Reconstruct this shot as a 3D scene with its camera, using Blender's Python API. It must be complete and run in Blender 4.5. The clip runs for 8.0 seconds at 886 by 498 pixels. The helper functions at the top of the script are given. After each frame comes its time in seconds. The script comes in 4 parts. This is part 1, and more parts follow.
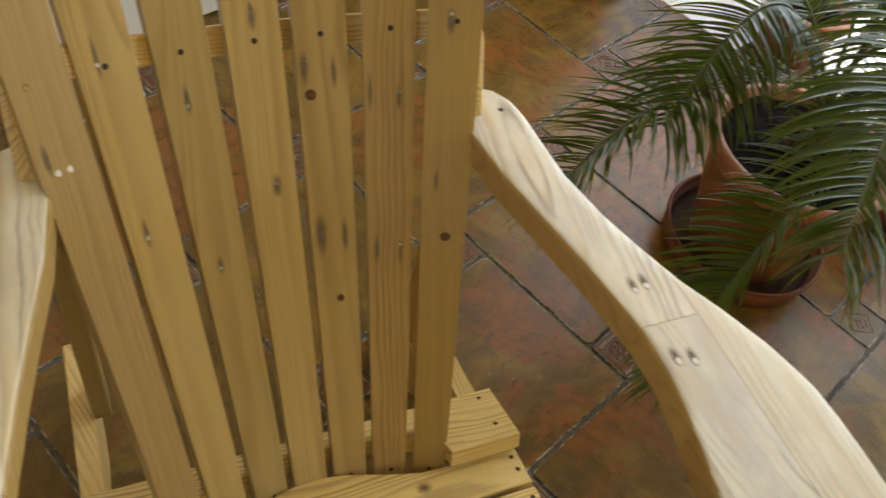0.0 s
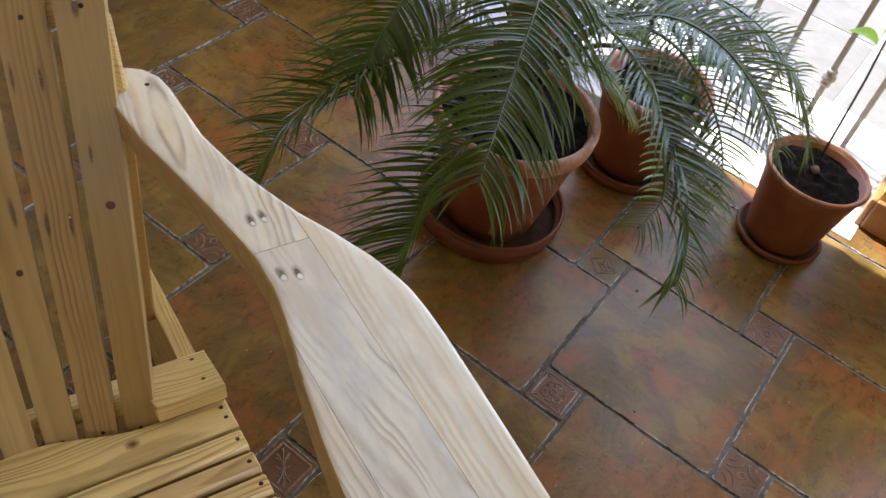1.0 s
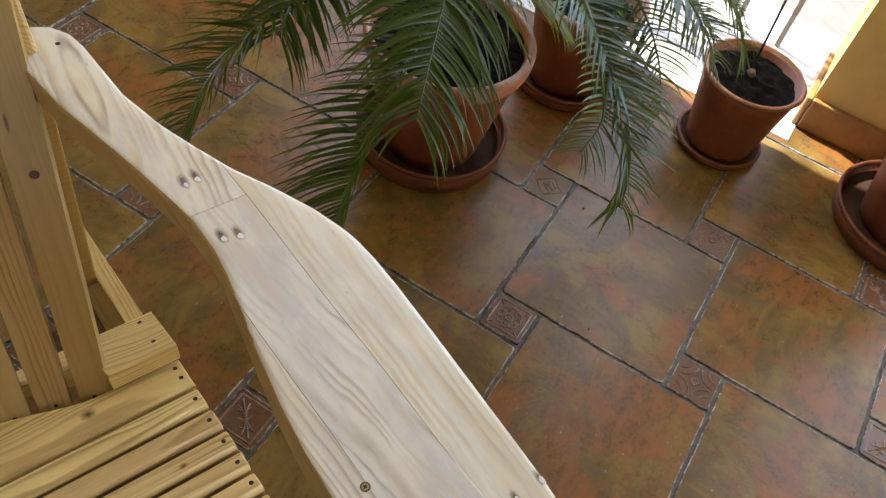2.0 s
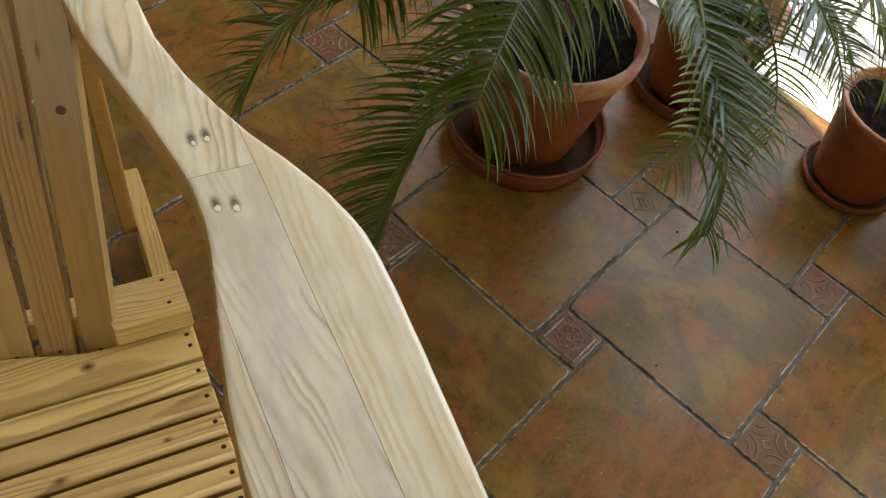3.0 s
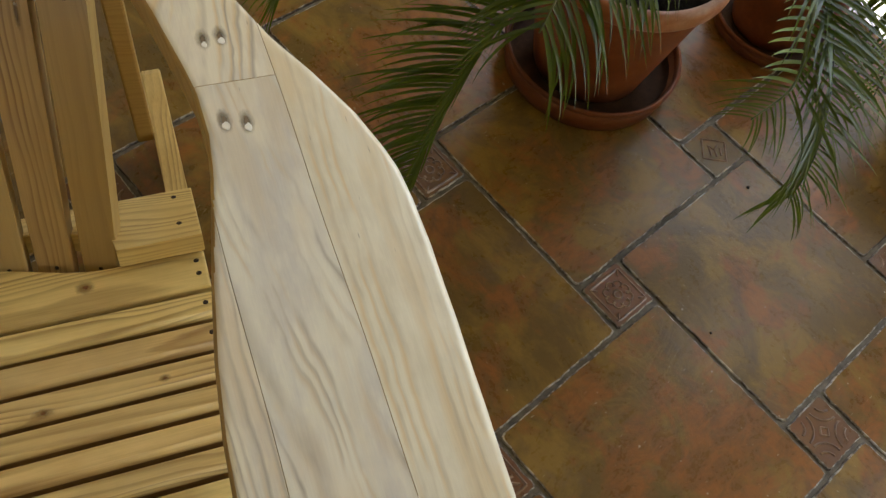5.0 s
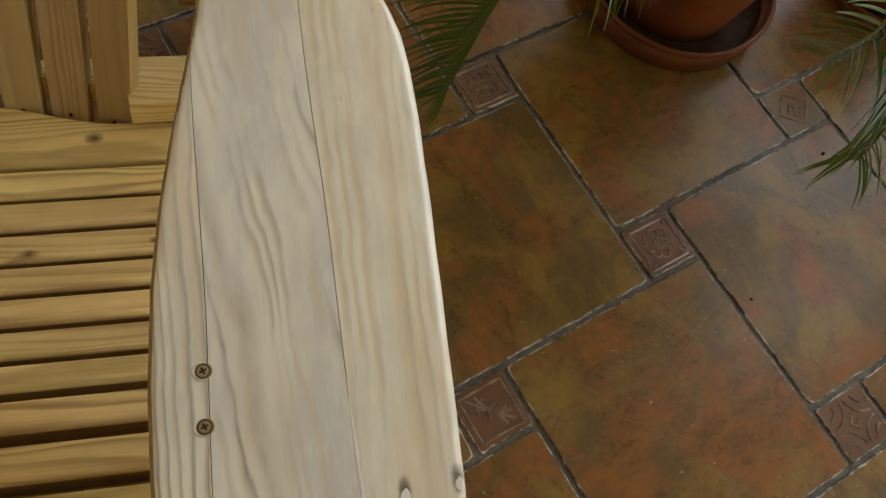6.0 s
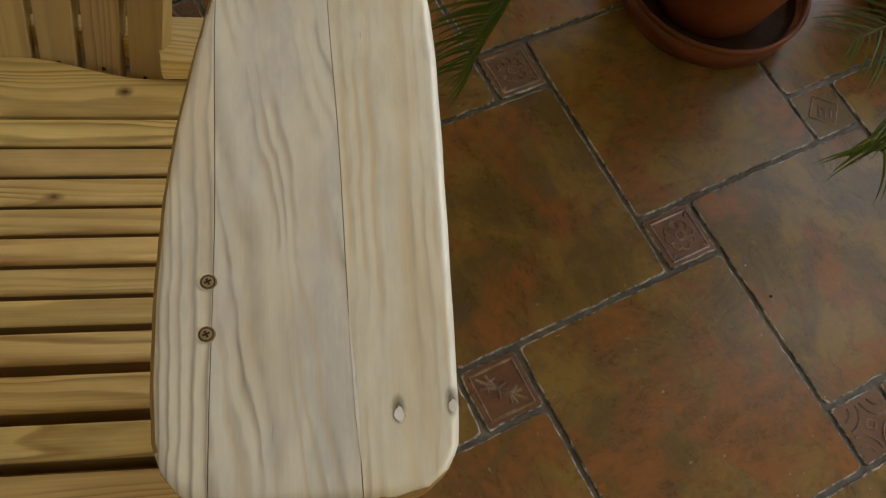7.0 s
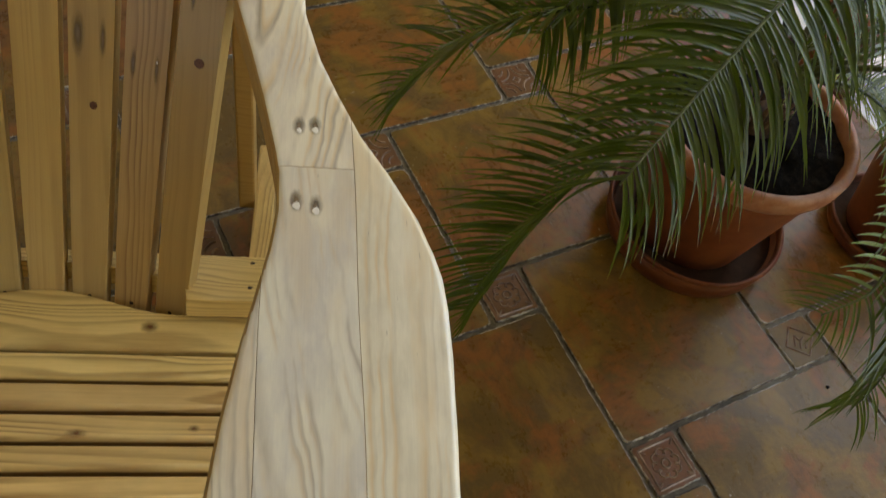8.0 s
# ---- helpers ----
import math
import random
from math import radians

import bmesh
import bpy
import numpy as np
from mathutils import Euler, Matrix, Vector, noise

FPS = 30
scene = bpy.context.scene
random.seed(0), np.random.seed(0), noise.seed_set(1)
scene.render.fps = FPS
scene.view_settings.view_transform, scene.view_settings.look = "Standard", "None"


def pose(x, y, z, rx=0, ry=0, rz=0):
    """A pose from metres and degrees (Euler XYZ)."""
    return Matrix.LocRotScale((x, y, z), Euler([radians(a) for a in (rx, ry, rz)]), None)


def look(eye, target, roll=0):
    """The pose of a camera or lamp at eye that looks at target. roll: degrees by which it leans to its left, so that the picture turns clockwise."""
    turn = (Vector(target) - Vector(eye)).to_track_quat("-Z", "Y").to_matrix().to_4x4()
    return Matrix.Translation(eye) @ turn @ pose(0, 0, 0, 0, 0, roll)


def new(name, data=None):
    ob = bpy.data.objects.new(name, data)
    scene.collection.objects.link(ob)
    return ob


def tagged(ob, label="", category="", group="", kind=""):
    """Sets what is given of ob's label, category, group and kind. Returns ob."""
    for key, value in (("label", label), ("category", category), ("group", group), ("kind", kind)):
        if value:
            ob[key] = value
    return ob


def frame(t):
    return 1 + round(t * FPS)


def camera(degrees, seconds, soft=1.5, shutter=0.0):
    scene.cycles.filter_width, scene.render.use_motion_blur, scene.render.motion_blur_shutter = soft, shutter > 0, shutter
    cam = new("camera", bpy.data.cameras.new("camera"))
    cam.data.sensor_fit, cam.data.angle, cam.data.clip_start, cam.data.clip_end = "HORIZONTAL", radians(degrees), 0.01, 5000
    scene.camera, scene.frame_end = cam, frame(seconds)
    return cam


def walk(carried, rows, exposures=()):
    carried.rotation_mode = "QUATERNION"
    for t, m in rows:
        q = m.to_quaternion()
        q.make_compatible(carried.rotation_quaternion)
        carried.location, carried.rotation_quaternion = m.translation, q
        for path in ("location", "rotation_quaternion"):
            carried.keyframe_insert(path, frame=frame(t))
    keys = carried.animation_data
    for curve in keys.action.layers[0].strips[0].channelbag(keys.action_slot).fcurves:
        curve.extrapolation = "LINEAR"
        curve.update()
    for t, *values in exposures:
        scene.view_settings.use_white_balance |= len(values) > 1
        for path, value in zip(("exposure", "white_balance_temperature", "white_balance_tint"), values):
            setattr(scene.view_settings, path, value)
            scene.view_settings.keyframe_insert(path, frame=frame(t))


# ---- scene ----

# ---- camera and its walk ----
cam = camera(54.3, 8.0, soft=1.3, shutter=0.22)
ROWS = [
    (0.0, -0.169, -0.217, 1.207, 38.77, -9.66, -21.35),
    (0.5, -0.038, -0.364, 1.250, 41.25, -10.04, -25.13),
    (1.0, 0.025, -0.463, 1.272, 42.18, -9.70, -30.53),
    (1.5, 0.021, -0.465, 1.294, 39.92, -9.68, -36.22),
    (2.0, 0.044, -0.441, 1.279, 37.76, -9.22, -36.38),
    (2.2, 0.075, -0.440, 1.247, 37.30, -8.36, -34.28),
    (3.3, 0.199, -0.414, 1.213, 34.47, -8.46, -22.08),
    (3.5, 0.203, -0.402, 1.207, 34.22, -8.77, -21.58),
    (4.0, 0.215, -0.389, 1.186, 33.32, -8.48, -20.79),
    (4.2, 0.208, -0.395, 1.179, 32.97, -8.20, -21.46),
    (5.3, 0.249, -0.345, 1.101, 27.14, -8.18, -15.40),
    (5.5, 0.271, -0.364, 1.089, 25.76, -7.87, -12.82),
    (6.0, 0.294, -0.382, 1.065, 24.13, -7.88, -8.21),
    (6.5, 0.298, -0.407, 1.047, 24.15, -7.96, -5.71),
    (7.0, 0.304, -0.431, 1.052, 24.67, -7.37, -4.65),
    (7.5, 0.295, -0.401, 1.088, 29.96, -8.31, -3.63),
    (8.0, 0.269, -0.379, 1.147, 34.98, -9.45, -3.48),
]
EXPOSURES = [(0.0, 1.74, 6700, 5), (0.5, 1.67, 6150, 9), (1.0, 1.60, 5620, 14), (1.5, 1.60, 5620, 13), (2.2, 1.66, 6050, 11), (3.5, 1.51, 6500, 5), (4.2, 1.46, 6550, 5), (5.5, 1.27, 6550, 6), (6.5, 1.13, 6700, 7), (7.2, 1.03, 6700, 7), (8.0, 1.28, 6600, 5)]
walk(cam, [(t, pose(x, y, z, rx, ry, rz)) for t, x, y, z, rx, ry, rz in ROWS], EXPOSURES)

# ---- the room's own axes: u runs to the balcony door, v to the back wall ----
TURN = radians(22.5)
CU, SU = math.cos(TURN), math.sin(TURN)


def uv(u, v, z=0.0):
    return Vector((u * CU - v * SU, u * SU + v * CU, z))


ROOM = Matrix.Rotation(TURN, 4, "Z")
U_DOOR, V_BACK, U_LEFT, V_FRONT, HIGH = 1.69, 1.22, -2.3, -2.6, 2.5
V_PIER, V_SECOND = -0.56, -0.98

# ---- world and sun ----
SUN_ELEVATION, SUN_TURN = radians(56), TURN + radians(74)
world = bpy.data.worlds.new("world")
scene.world = world
world.use_nodes = True
wn = world.node_tree.nodes
sky = wn.new("ShaderNodeTexSky")
sky.sky_type, sky.sun_disc = "NISHITA", False
sky.sun_elevation, sky.sun_rotation = SUN_ELEVATION, math.pi / 2 - SUN_TURN
wn["Background"].inputs["Strength"].default_value = 0.15
world.node_tree.links.new(sky.outputs["Color"], wn["Background"].inputs["Color"])
lamp = bpy.data.lights.new("sun", "SUN")
lamp.energy, lamp.angle, lamp.color = 4.6, radians(0.5), (1.0, 0.95, 0.87)
sun = new("sun", lamp)
way = Vector((math.cos(SUN_TURN) * math.cos(SUN_ELEVATION), math.sin(SUN_TURN) * math.cos(SUN_ELEVATION), math.sin(SUN_ELEVATION)))
sun.matrix_world = look(way * 20, (0, 0, 0))


def opening_lamp(name, place, target, width, height, watts, color):
    """An area lamp that stands in for the sky's light in an opening."""
    data = bpy.data.lights.new(name, "AREA")
    data.shape, data.size, data.size_y, data.energy, data.color = "RECTANGLE", width, height, watts, color
    ob = new(name, data)
    ob.matrix_world = look(place, target)
    return ob


opening_lamp("door_daylight", uv(1.97, 0.21, 1.30), uv(0, 0.21, 1.10), 1.5, 1.5, 6.5, (1.0, 0.99, 0.97))
opening_lamp("second_door_daylight", uv(1.97, -1.65, 1.05), uv(0, -1.65, 0.95), 1.25, 2.0, 7.5, (1.0, 0.99, 0.97))
# Unseen lamp, added on the left only to fill the room.
opening_lamp("left_fill", uv(-2.28, -0.6, 1.45), uv(0, -0.6, 1.2), 1.5, 1.2, 0.6, (1.0, 0.98, 0.95))


# ---- materials ----
def material(name):
    m = bpy.data.materials.new(name)
    m.use_nodes = True
    nt = m.node_tree
    return m, nt, nt.nodes["Principled BSDF"]


def ramp(nt, fac, stops):
    r = nt.nodes.new("ShaderNodeValToRGB")
    e = r.color_ramp.elements
    while len(e) < len(stops):
        e.new(0.5)
    for i, (p, c) in enumerate(stops):
        e[i].position, e[i].color = p, (*c, 1)
    nt.links.new(fac, r.inputs["Fac"])
    return r.outputs["Color"]


def math_node(nt, op, a, b=None):
    n = nt.nodes.new("ShaderNodeMath")
    n.operation = op
    for i, v in enumerate((a, b)):
        if v is None:
            continue
        if isinstance(v, (int, float)):
            n.inputs[i].default_value = v
        else:
            nt.links.new(v, n.inputs[i])
    return n.outputs[0]


def mix(nt, fac, a, b, blend="MIX"):
    n = nt.nodes.new("ShaderNodeMix")
    n.data_type, n.blend_type = "RGBA", blend
    for i, v in ((0, fac), (6, a), (7, b)):
        if isinstance(v, (int, float)):
            n.inputs[i].default_value = v
        elif isinstance(v, tuple):
            n.inputs[i].default_value = (*v, 1)
        else:
            nt.links.new(v, n.inputs[i])
    return n.outputs[2]


def coords(nt, scale=(1, 1, 1), jitter=0.0):
    """Object coordinates, shifted from object to object by its random number."""
    tc = nt.nodes.new("ShaderNodeTexCoord")
    mp = nt.nodes.new("ShaderNodeMapping")
    mp.inputs["Scale"].default_value = scale
    nt.links.new(tc.outputs["Object"], mp.inputs["Vector"])
    if not jitter:
        return mp.outputs["Vector"]
    info = nt.nodes.new("ShaderNodeObjectInfo")
    add = nt.nodes.new("ShaderNodeVectorMath")
    add.operation = "ADD"
    comb = nt.nodes.new("ShaderNodeCombineXYZ")
    for i, k in enumerate((1.0, 0.37, 0.71)):
        nt.links.new(math_node(nt, "MULTIPLY", info.outputs["Random"], jitter * k), comb.inputs[i])
    nt.links.new(mp.outputs["Vector"], add.inputs[0])
    nt.links.new(comb.outputs[0], add.inputs[1])
    return add.outputs[0]


def noise_tex(nt, vec, scale, detail=4.0, rough=0.55, distortion=0.0):
    n = nt.nodes.new("ShaderNodeTexNoise")
    n.inputs["Scale"].default_value, n.inputs["Detail"].default_value = scale, detail
    n.inputs["Roughness"].default_value, n.inputs["Distortion"].default_value = rough, distortion
    nt.links.new(vec, n.inputs["Vector"])
    return n.outputs["Fac"]


def bump(nt, bsdf, height, strength, distance):
    b = nt.nodes.new("ShaderNodeBump")
    b.inputs["Strength"].default_value, b.inputs["Distance"].default_value = strength, distance
    nt.links.new(height, b.inputs["Height"])
    nt.links.new(b.outputs["Normal"], bsdf.inputs["Normal"])


def wood(name, light, dark, tint, ring=0.006, contrast=0.6, rough=0.5, wave=0.045, coat=0.0):
    """Sawn softwood: yearly rings cut lengthwise along local y, fine fibres, and a slow change of tone."""
    m, nt, bsdf = material(name)
    tc = nt.nodes.new("ShaderNodeTexCoord")
    info = nt.nodes.new("ShaderNodeObjectInfo")
    sep = nt.nodes.new("ShaderNodeSeparateXYZ")
    nt.links.new(tc.outputs["Object"], sep.inputs[0])
    rnd = info.outputs["Random"]
    slow = noise_tex(nt, coords(nt, (9, 2.6, 9), 60.0), 1.0, 2.0, 0.5)
    wob = noise_tex(nt, coords(nt, (45, 9, 45), 80.0), 1.0, 3.0, 0.5)

    def draw(k):
        return math_node(nt, "SUBTRACT", math_node(nt, "FRACT", math_node(nt, "MULTIPLY", rnd, k)), 0.5)

    # the heart of the tree lies beside and under the board, and leans along it
    hx = math_node(nt, "MULTIPLY", draw(7.31), 0.12)
    lean = math_node(nt, "MULTIPLY", draw(3.77), 0.12)
    dive = math_node(nt, "MULTIPLY", draw(11.9), 0.10)
    x = math_node(nt, "ADD", math_node(nt, "ADD", sep.outputs[0], hx), math_node(nt, "MULTIPLY", sep.outputs[1], lean))
    x = math_node(nt, "ADD", x, math_node(nt, "MULTIPLY", math_node(nt, "SUBTRACT", slow, 0.5), wave))
    z = math_node(nt, "ADD", sep.outputs[2], math_node(nt, "ADD", 0.026, math_node(nt, "MULTIPLY", slow, 0.03)))
    z = math_node(nt, "ADD", z, math_node(nt, "MULTIPLY", sep.outputs[1], dive))
    r = math_node(nt, "SQRT", math_node(nt, "ADD", math_node(nt, "MULTIPLY", x, x), math_node(nt, "MULTIPLY", z, z)))
    r = math_node(nt, "ADD", r, math_node(nt, "MULTIPLY", wob, 0.004))
    # rings of uneven width
    saw = math_node(nt, "FRACT", math_node(nt, "ADD", math_node(nt, "DIVIDE", r, ring), math_node(nt, "MULTIPLY", math_node(nt, "SINE", math_node(nt, "MULTIPLY", r, 190.0)), 0.45)))
    stops = [(0.0, (0.0,) * 3), (0.45, (0.12,) * 3), (0.82, (1.0,) * 3), (0.92, (0.85,) * 3), (1.0, (0.0,) * 3)]
    late = ramp(nt, saw, stops)
    fibre = noise_tex(nt, coords(nt, (700, 14, 700), 300.0), 1.0, 3.0, 0.6)
    tone = noise_tex(nt, coords(nt, (22, 4, 22), 40.0), 1.0, 3.0, 0.6)
    blotch = noise_tex(nt, coords(nt, (16, 7, 16), 25.0), 1.0, 4.0, 0.6)
    fac = math_node(nt, "MULTIPLY", math_node(nt, "MULTIPLY", late, contrast), math_node(nt, "MAXIMUM", 0.0, math_node(nt, "MULTIPLY", math_node(nt, "SUBTRACT", tone, 0.22), 2.2)))
    col = mix(nt, fac, light, dark)
    col = mix(nt, ramp(nt, blotch, [(0.42, (0,) * 3), (0.68, (1,) * 3)]), col, mix(nt, 0.6, col, tint))
    col = mix(nt, 0.16, col, ramp(nt, fibre, [(0.3, dark), (0.65, light)]))
    hue = nt.nodes.new("ShaderNodeHueSaturation")
    nt.links.new(math_node(nt, "ADD", 0.86, math_node(nt, "MULTIPLY", rnd, 0.26)), hue.inputs["Value"])
    nt.links.new(math_node(nt, "ADD", 0.497, math_node(nt, "MULTIPLY", draw(5.3), 0.012)), hue.inputs["Hue"])
    nt.links.new(col, hue.inputs["Color"])
    nt.links.new(hue.outputs["Color"], bsdf.inputs["Base Color"])
    nt.links.new(math_node(nt, "ADD", rough - 0.08, math_node(nt, "MULTIPLY", fibre, 0.16)), bsdf.inputs["Roughness"])
    bsdf.inputs["Coat Weight"].default_value, bsdf.inputs["Coat Roughness"].default_value = coat, 0.24
    bump(nt, bsdf, math_node(nt, "ADD", math_node(nt, "MULTIPLY", late, 0.4), fibre), 0.25, 0.0006)
    return m


def sanded(name, heart, reach, lean, ring, base, haze, ribbon, warm, seed, dark=0.8, wave=1.0, amount=(0.36, 0.62), grain_depth=(0.5, 1.2)):
    """A sanded and bleached board: yearly rings of uneven width and depth round a leaning heart line, which waver and
    fade along the board, warm rims beside them and grey weathering between."""
    m, nt, bsdf = material(name)
    tc = nt.nodes.new("ShaderNodeTexCoord")
    sep = nt.nodes.new("ShaderNodeSeparateXYZ")
    nt.links.new(tc.outputs["Object"], sep.inputs[0])

    def field(sx, sy, detail=3.0, rough=0.55, shift=0.0):
        mp = nt.nodes.new("ShaderNodeMapping")
        mp.inputs["Scale"].default_value = (sx, sy, 1.0)
        mp.inputs["Location"].default_value = (seed * 3.7 + shift, seed * 1.9 - shift, seed)
        nt.links.new(tc.outputs["Object"], mp.inputs["Vector"])
        return noise_tex(nt, mp.outputs["Vector"], 1.0, detail, rough)

    def shift_by(noise_out, size):
        return math_node(nt, "MULTIPLY", math_node(nt, "SUBTRACT", noise_out, 0.5), size)

    x = math_node(nt, "ADD", math_node(nt, "SUBTRACT", sep.outputs[0], heart[0]), math_node(nt, "MULTIPLY", sep.outputs[1], lean))
    for part_of in (shift_by(field(10, 2.4, 2.0), 0.034 * wave), shift_by(field(34, 15, 2.0, 0.5, 3.1), 0.0085 * wave), shift_by(field(120, 42, 3.0, 0.6, 7.7), 0.0022)):
        x = math_node(nt, "ADD", x, part_of)
    y = math_node(nt, "MULTIPLY", math_node(nt, "SUBTRACT", sep.outputs[1], heart[1]), reach)
    r = math_node(nt, "SQRT", math_node(nt, "ADD", math_node(nt, "MULTIPLY", x, x), math_node(nt, "ADD", math_node(nt, "MULTIPLY", y, y), 0.00003)))
    u = math_node(nt, "ADD", math_node(nt, "DIVIDE", r, ring), math_node(nt, "MULTIPLY", math_node(nt, "SINE", math_node(nt, "MULTIPLY", r, 150.0)), 0.4))
    year = math_node(nt, "FRACT", math_node(nt, "MULTIPLY", math_node(nt, "SINE", math_node(nt, "MULTIPLY", math_node(nt, "ADD", math_node(nt, "FLOOR", u), seed), 12.9898)), 437.58))
    p = math_node(nt, "FRACT", u)
    late = ramp(nt, p, [(0.30, (0.0,) * 3), (0.52, (0.16,) * 3), (0.68, (0.7,) * 3), (0.76, (1.0,) * 3), (0.84, (0.75,) * 3), (0.98, (0.0,) * 3)])
    here = ramp(nt, field(15, 5.5, 4.0, 0.6, 1.7), [(amount[0], (0.10,) * 3), (amount[1], (1.0,) * 3)])
    depth = math_node(nt, "MULTIPLY", math_node(nt, "MULTIPLY", late, here), math_node(nt, "ADD", 0.25, math_node(nt, "MULTIPLY", year, 0.85)))
    # the rings' depth grows from the rear of the board to its front
    front = math_node(nt, "MINIMUM", 1.0, math_node(nt, "MAXIMUM", 0.0, math_node(nt, "MULTIPLY", math_node(nt, "SUBTRACT", 0.06, sep.outputs[1]), 3.2)))
    depth = math_node(nt, "MULTIPLY", depth, math_node(nt, "ADD", grain_depth[0], math_node(nt, "MULTIPLY", front, grain_depth[1] - grain_depth[0])))
    grey = ramp(nt, field(24, 7, 5.0, 0.62, 5.3), [(0.43, (0.0,) * 3), (0.60, (0.95,) * 3)])
    col = mix(nt, grey, base, haze)
    bloom = ramp(nt, field(40, 13, 4.0, 0.62, 9.1), [(0.49, (0.0,) * 3), (0.64, (0.6,) * 3)])
    col = mix(nt, bloom, col, tuple(min(0.9, c * 1.08) for c in base))
    rim = math_node(nt, "MULTIPLY", ramp(nt, p, [(0.30, (0.0,) * 3), (0.58, (0.8,) * 3), (0.76, (0.0,) * 3)]), ramp(nt, field(28, 7, 3.0, 0.6, 12.9), [(0.45, (0.0,) * 3), (0.57, (1.0,) * 3)]))
    col = mix(nt, rim, col, warm)
    tan = ramp(nt, field(19, 3.2, 4.0, 0.6, 15.7), [(0.50, (0.0,) * 3), (0.62, (0.5,) * 3)])
    col = mix(nt, tan, col, warm)
    tone = mix(nt, ramp(nt, field(12, 6, 2.0, 0.5, 18.3), [(0.42, (0.0,) * 3), (0.60, (1.0,) * 3)]), ribbon, tuple((a + b) * 0.42 for a, b in zip(ribbon, haze)))
    col = mix(nt, math_node(nt, "MULTIPLY", depth, dark), col, tone)
    tick = ramp(nt, field(330, 34, 1.0, 0.5, 21.0), [(0.765, (0.0,) * 3), (0.80, (0.65,) * 3)])
    col = mix(nt, tick, col, (0.15, 0.12, 0.10))
    fibre = field(850, 20, 3.0, 0.6, 25.0)
    col = mix(nt, 0.11, col, ramp(nt, fibre, [(0.3, tuple(c * 0.55 for c in base)), (0.65, base)]))
    nt.links.new(col, bsdf.inputs["Base Color"])
    nt.links.new(math_node(nt, "ADD", 0.36, math_node(nt, "MULTIPLY", fibre, 0.16)), bsdf.inputs["Roughness"])
    bsdf.inputs["Coat Weight"].default_value, bsdf.inputs["Coat Roughness"].default_value = 0.8, 0.26
    bump(nt, bsdf, math_node(nt, "ADD", math_node(nt, "MULTIPLY", depth, 0.10), fibre), 0.07, 0.0005)
    return m


def speckled(name, colors, scale, rough, bump_amount=0.0, jitter=30.0, fine=8.0, metal=0.0, coat=0.0):
    """A mottled surface in three colours, at two scales."""
    m, nt, bsdf = material(name)
    v = coords(nt, (1, 1, 1), jitter)
    big, small = noise_tex(nt, v, scale, 5.0, 0.6, 0.3), noise_tex(nt, v, scale * fine, 3.0, 0.6)
    mixed = math_node(nt, "ADD", math_node(nt, "MULTIPLY", big, 0.75), math_node(nt, "MULTIPLY", small, 0.25))
    nt.links.new(ramp(nt, mixed, [(0.36, colors[0]), (0.5, colors[1]), (0.64, colors[2])]), bsdf.inputs["Base Color"])
    nt.links.new(math_node(nt, "ADD", rough - 0.07, math_node(nt, "MULTIPLY", small, 0.14)), bsdf.inputs["Roughness"])
    bsdf.inputs["Metallic"].default_value, bsdf.inputs["Coat Weight"].default_value = metal, coat
    if bump_amount:
        bump(nt, bsdf, mixed, 0.5, bump_amount)
    return m


def matt(m):
    """No gloss at all, as of loose earth."""
    m.node_tree.nodes["Principled BSDF"].inputs["Specular IOR Level"].default_value = 0.08
    return m


def plain(name, color, rough, metal=0.0):
    m, nt, bsdf = material(name)
    v = coords(nt, (1, 1, 1), 9.0)
    n = noise_tex(nt, v, 60.0)
    nt.links.new(ramp(nt, n, [(0.3, tuple(c * 0.82 for c in color)), (0.7, color)]), bsdf.inputs["Base Color"])
    bsdf.inputs["Roughness"].default_value, bsdf.inputs["Metallic"].default_value = rough, metal
    return m


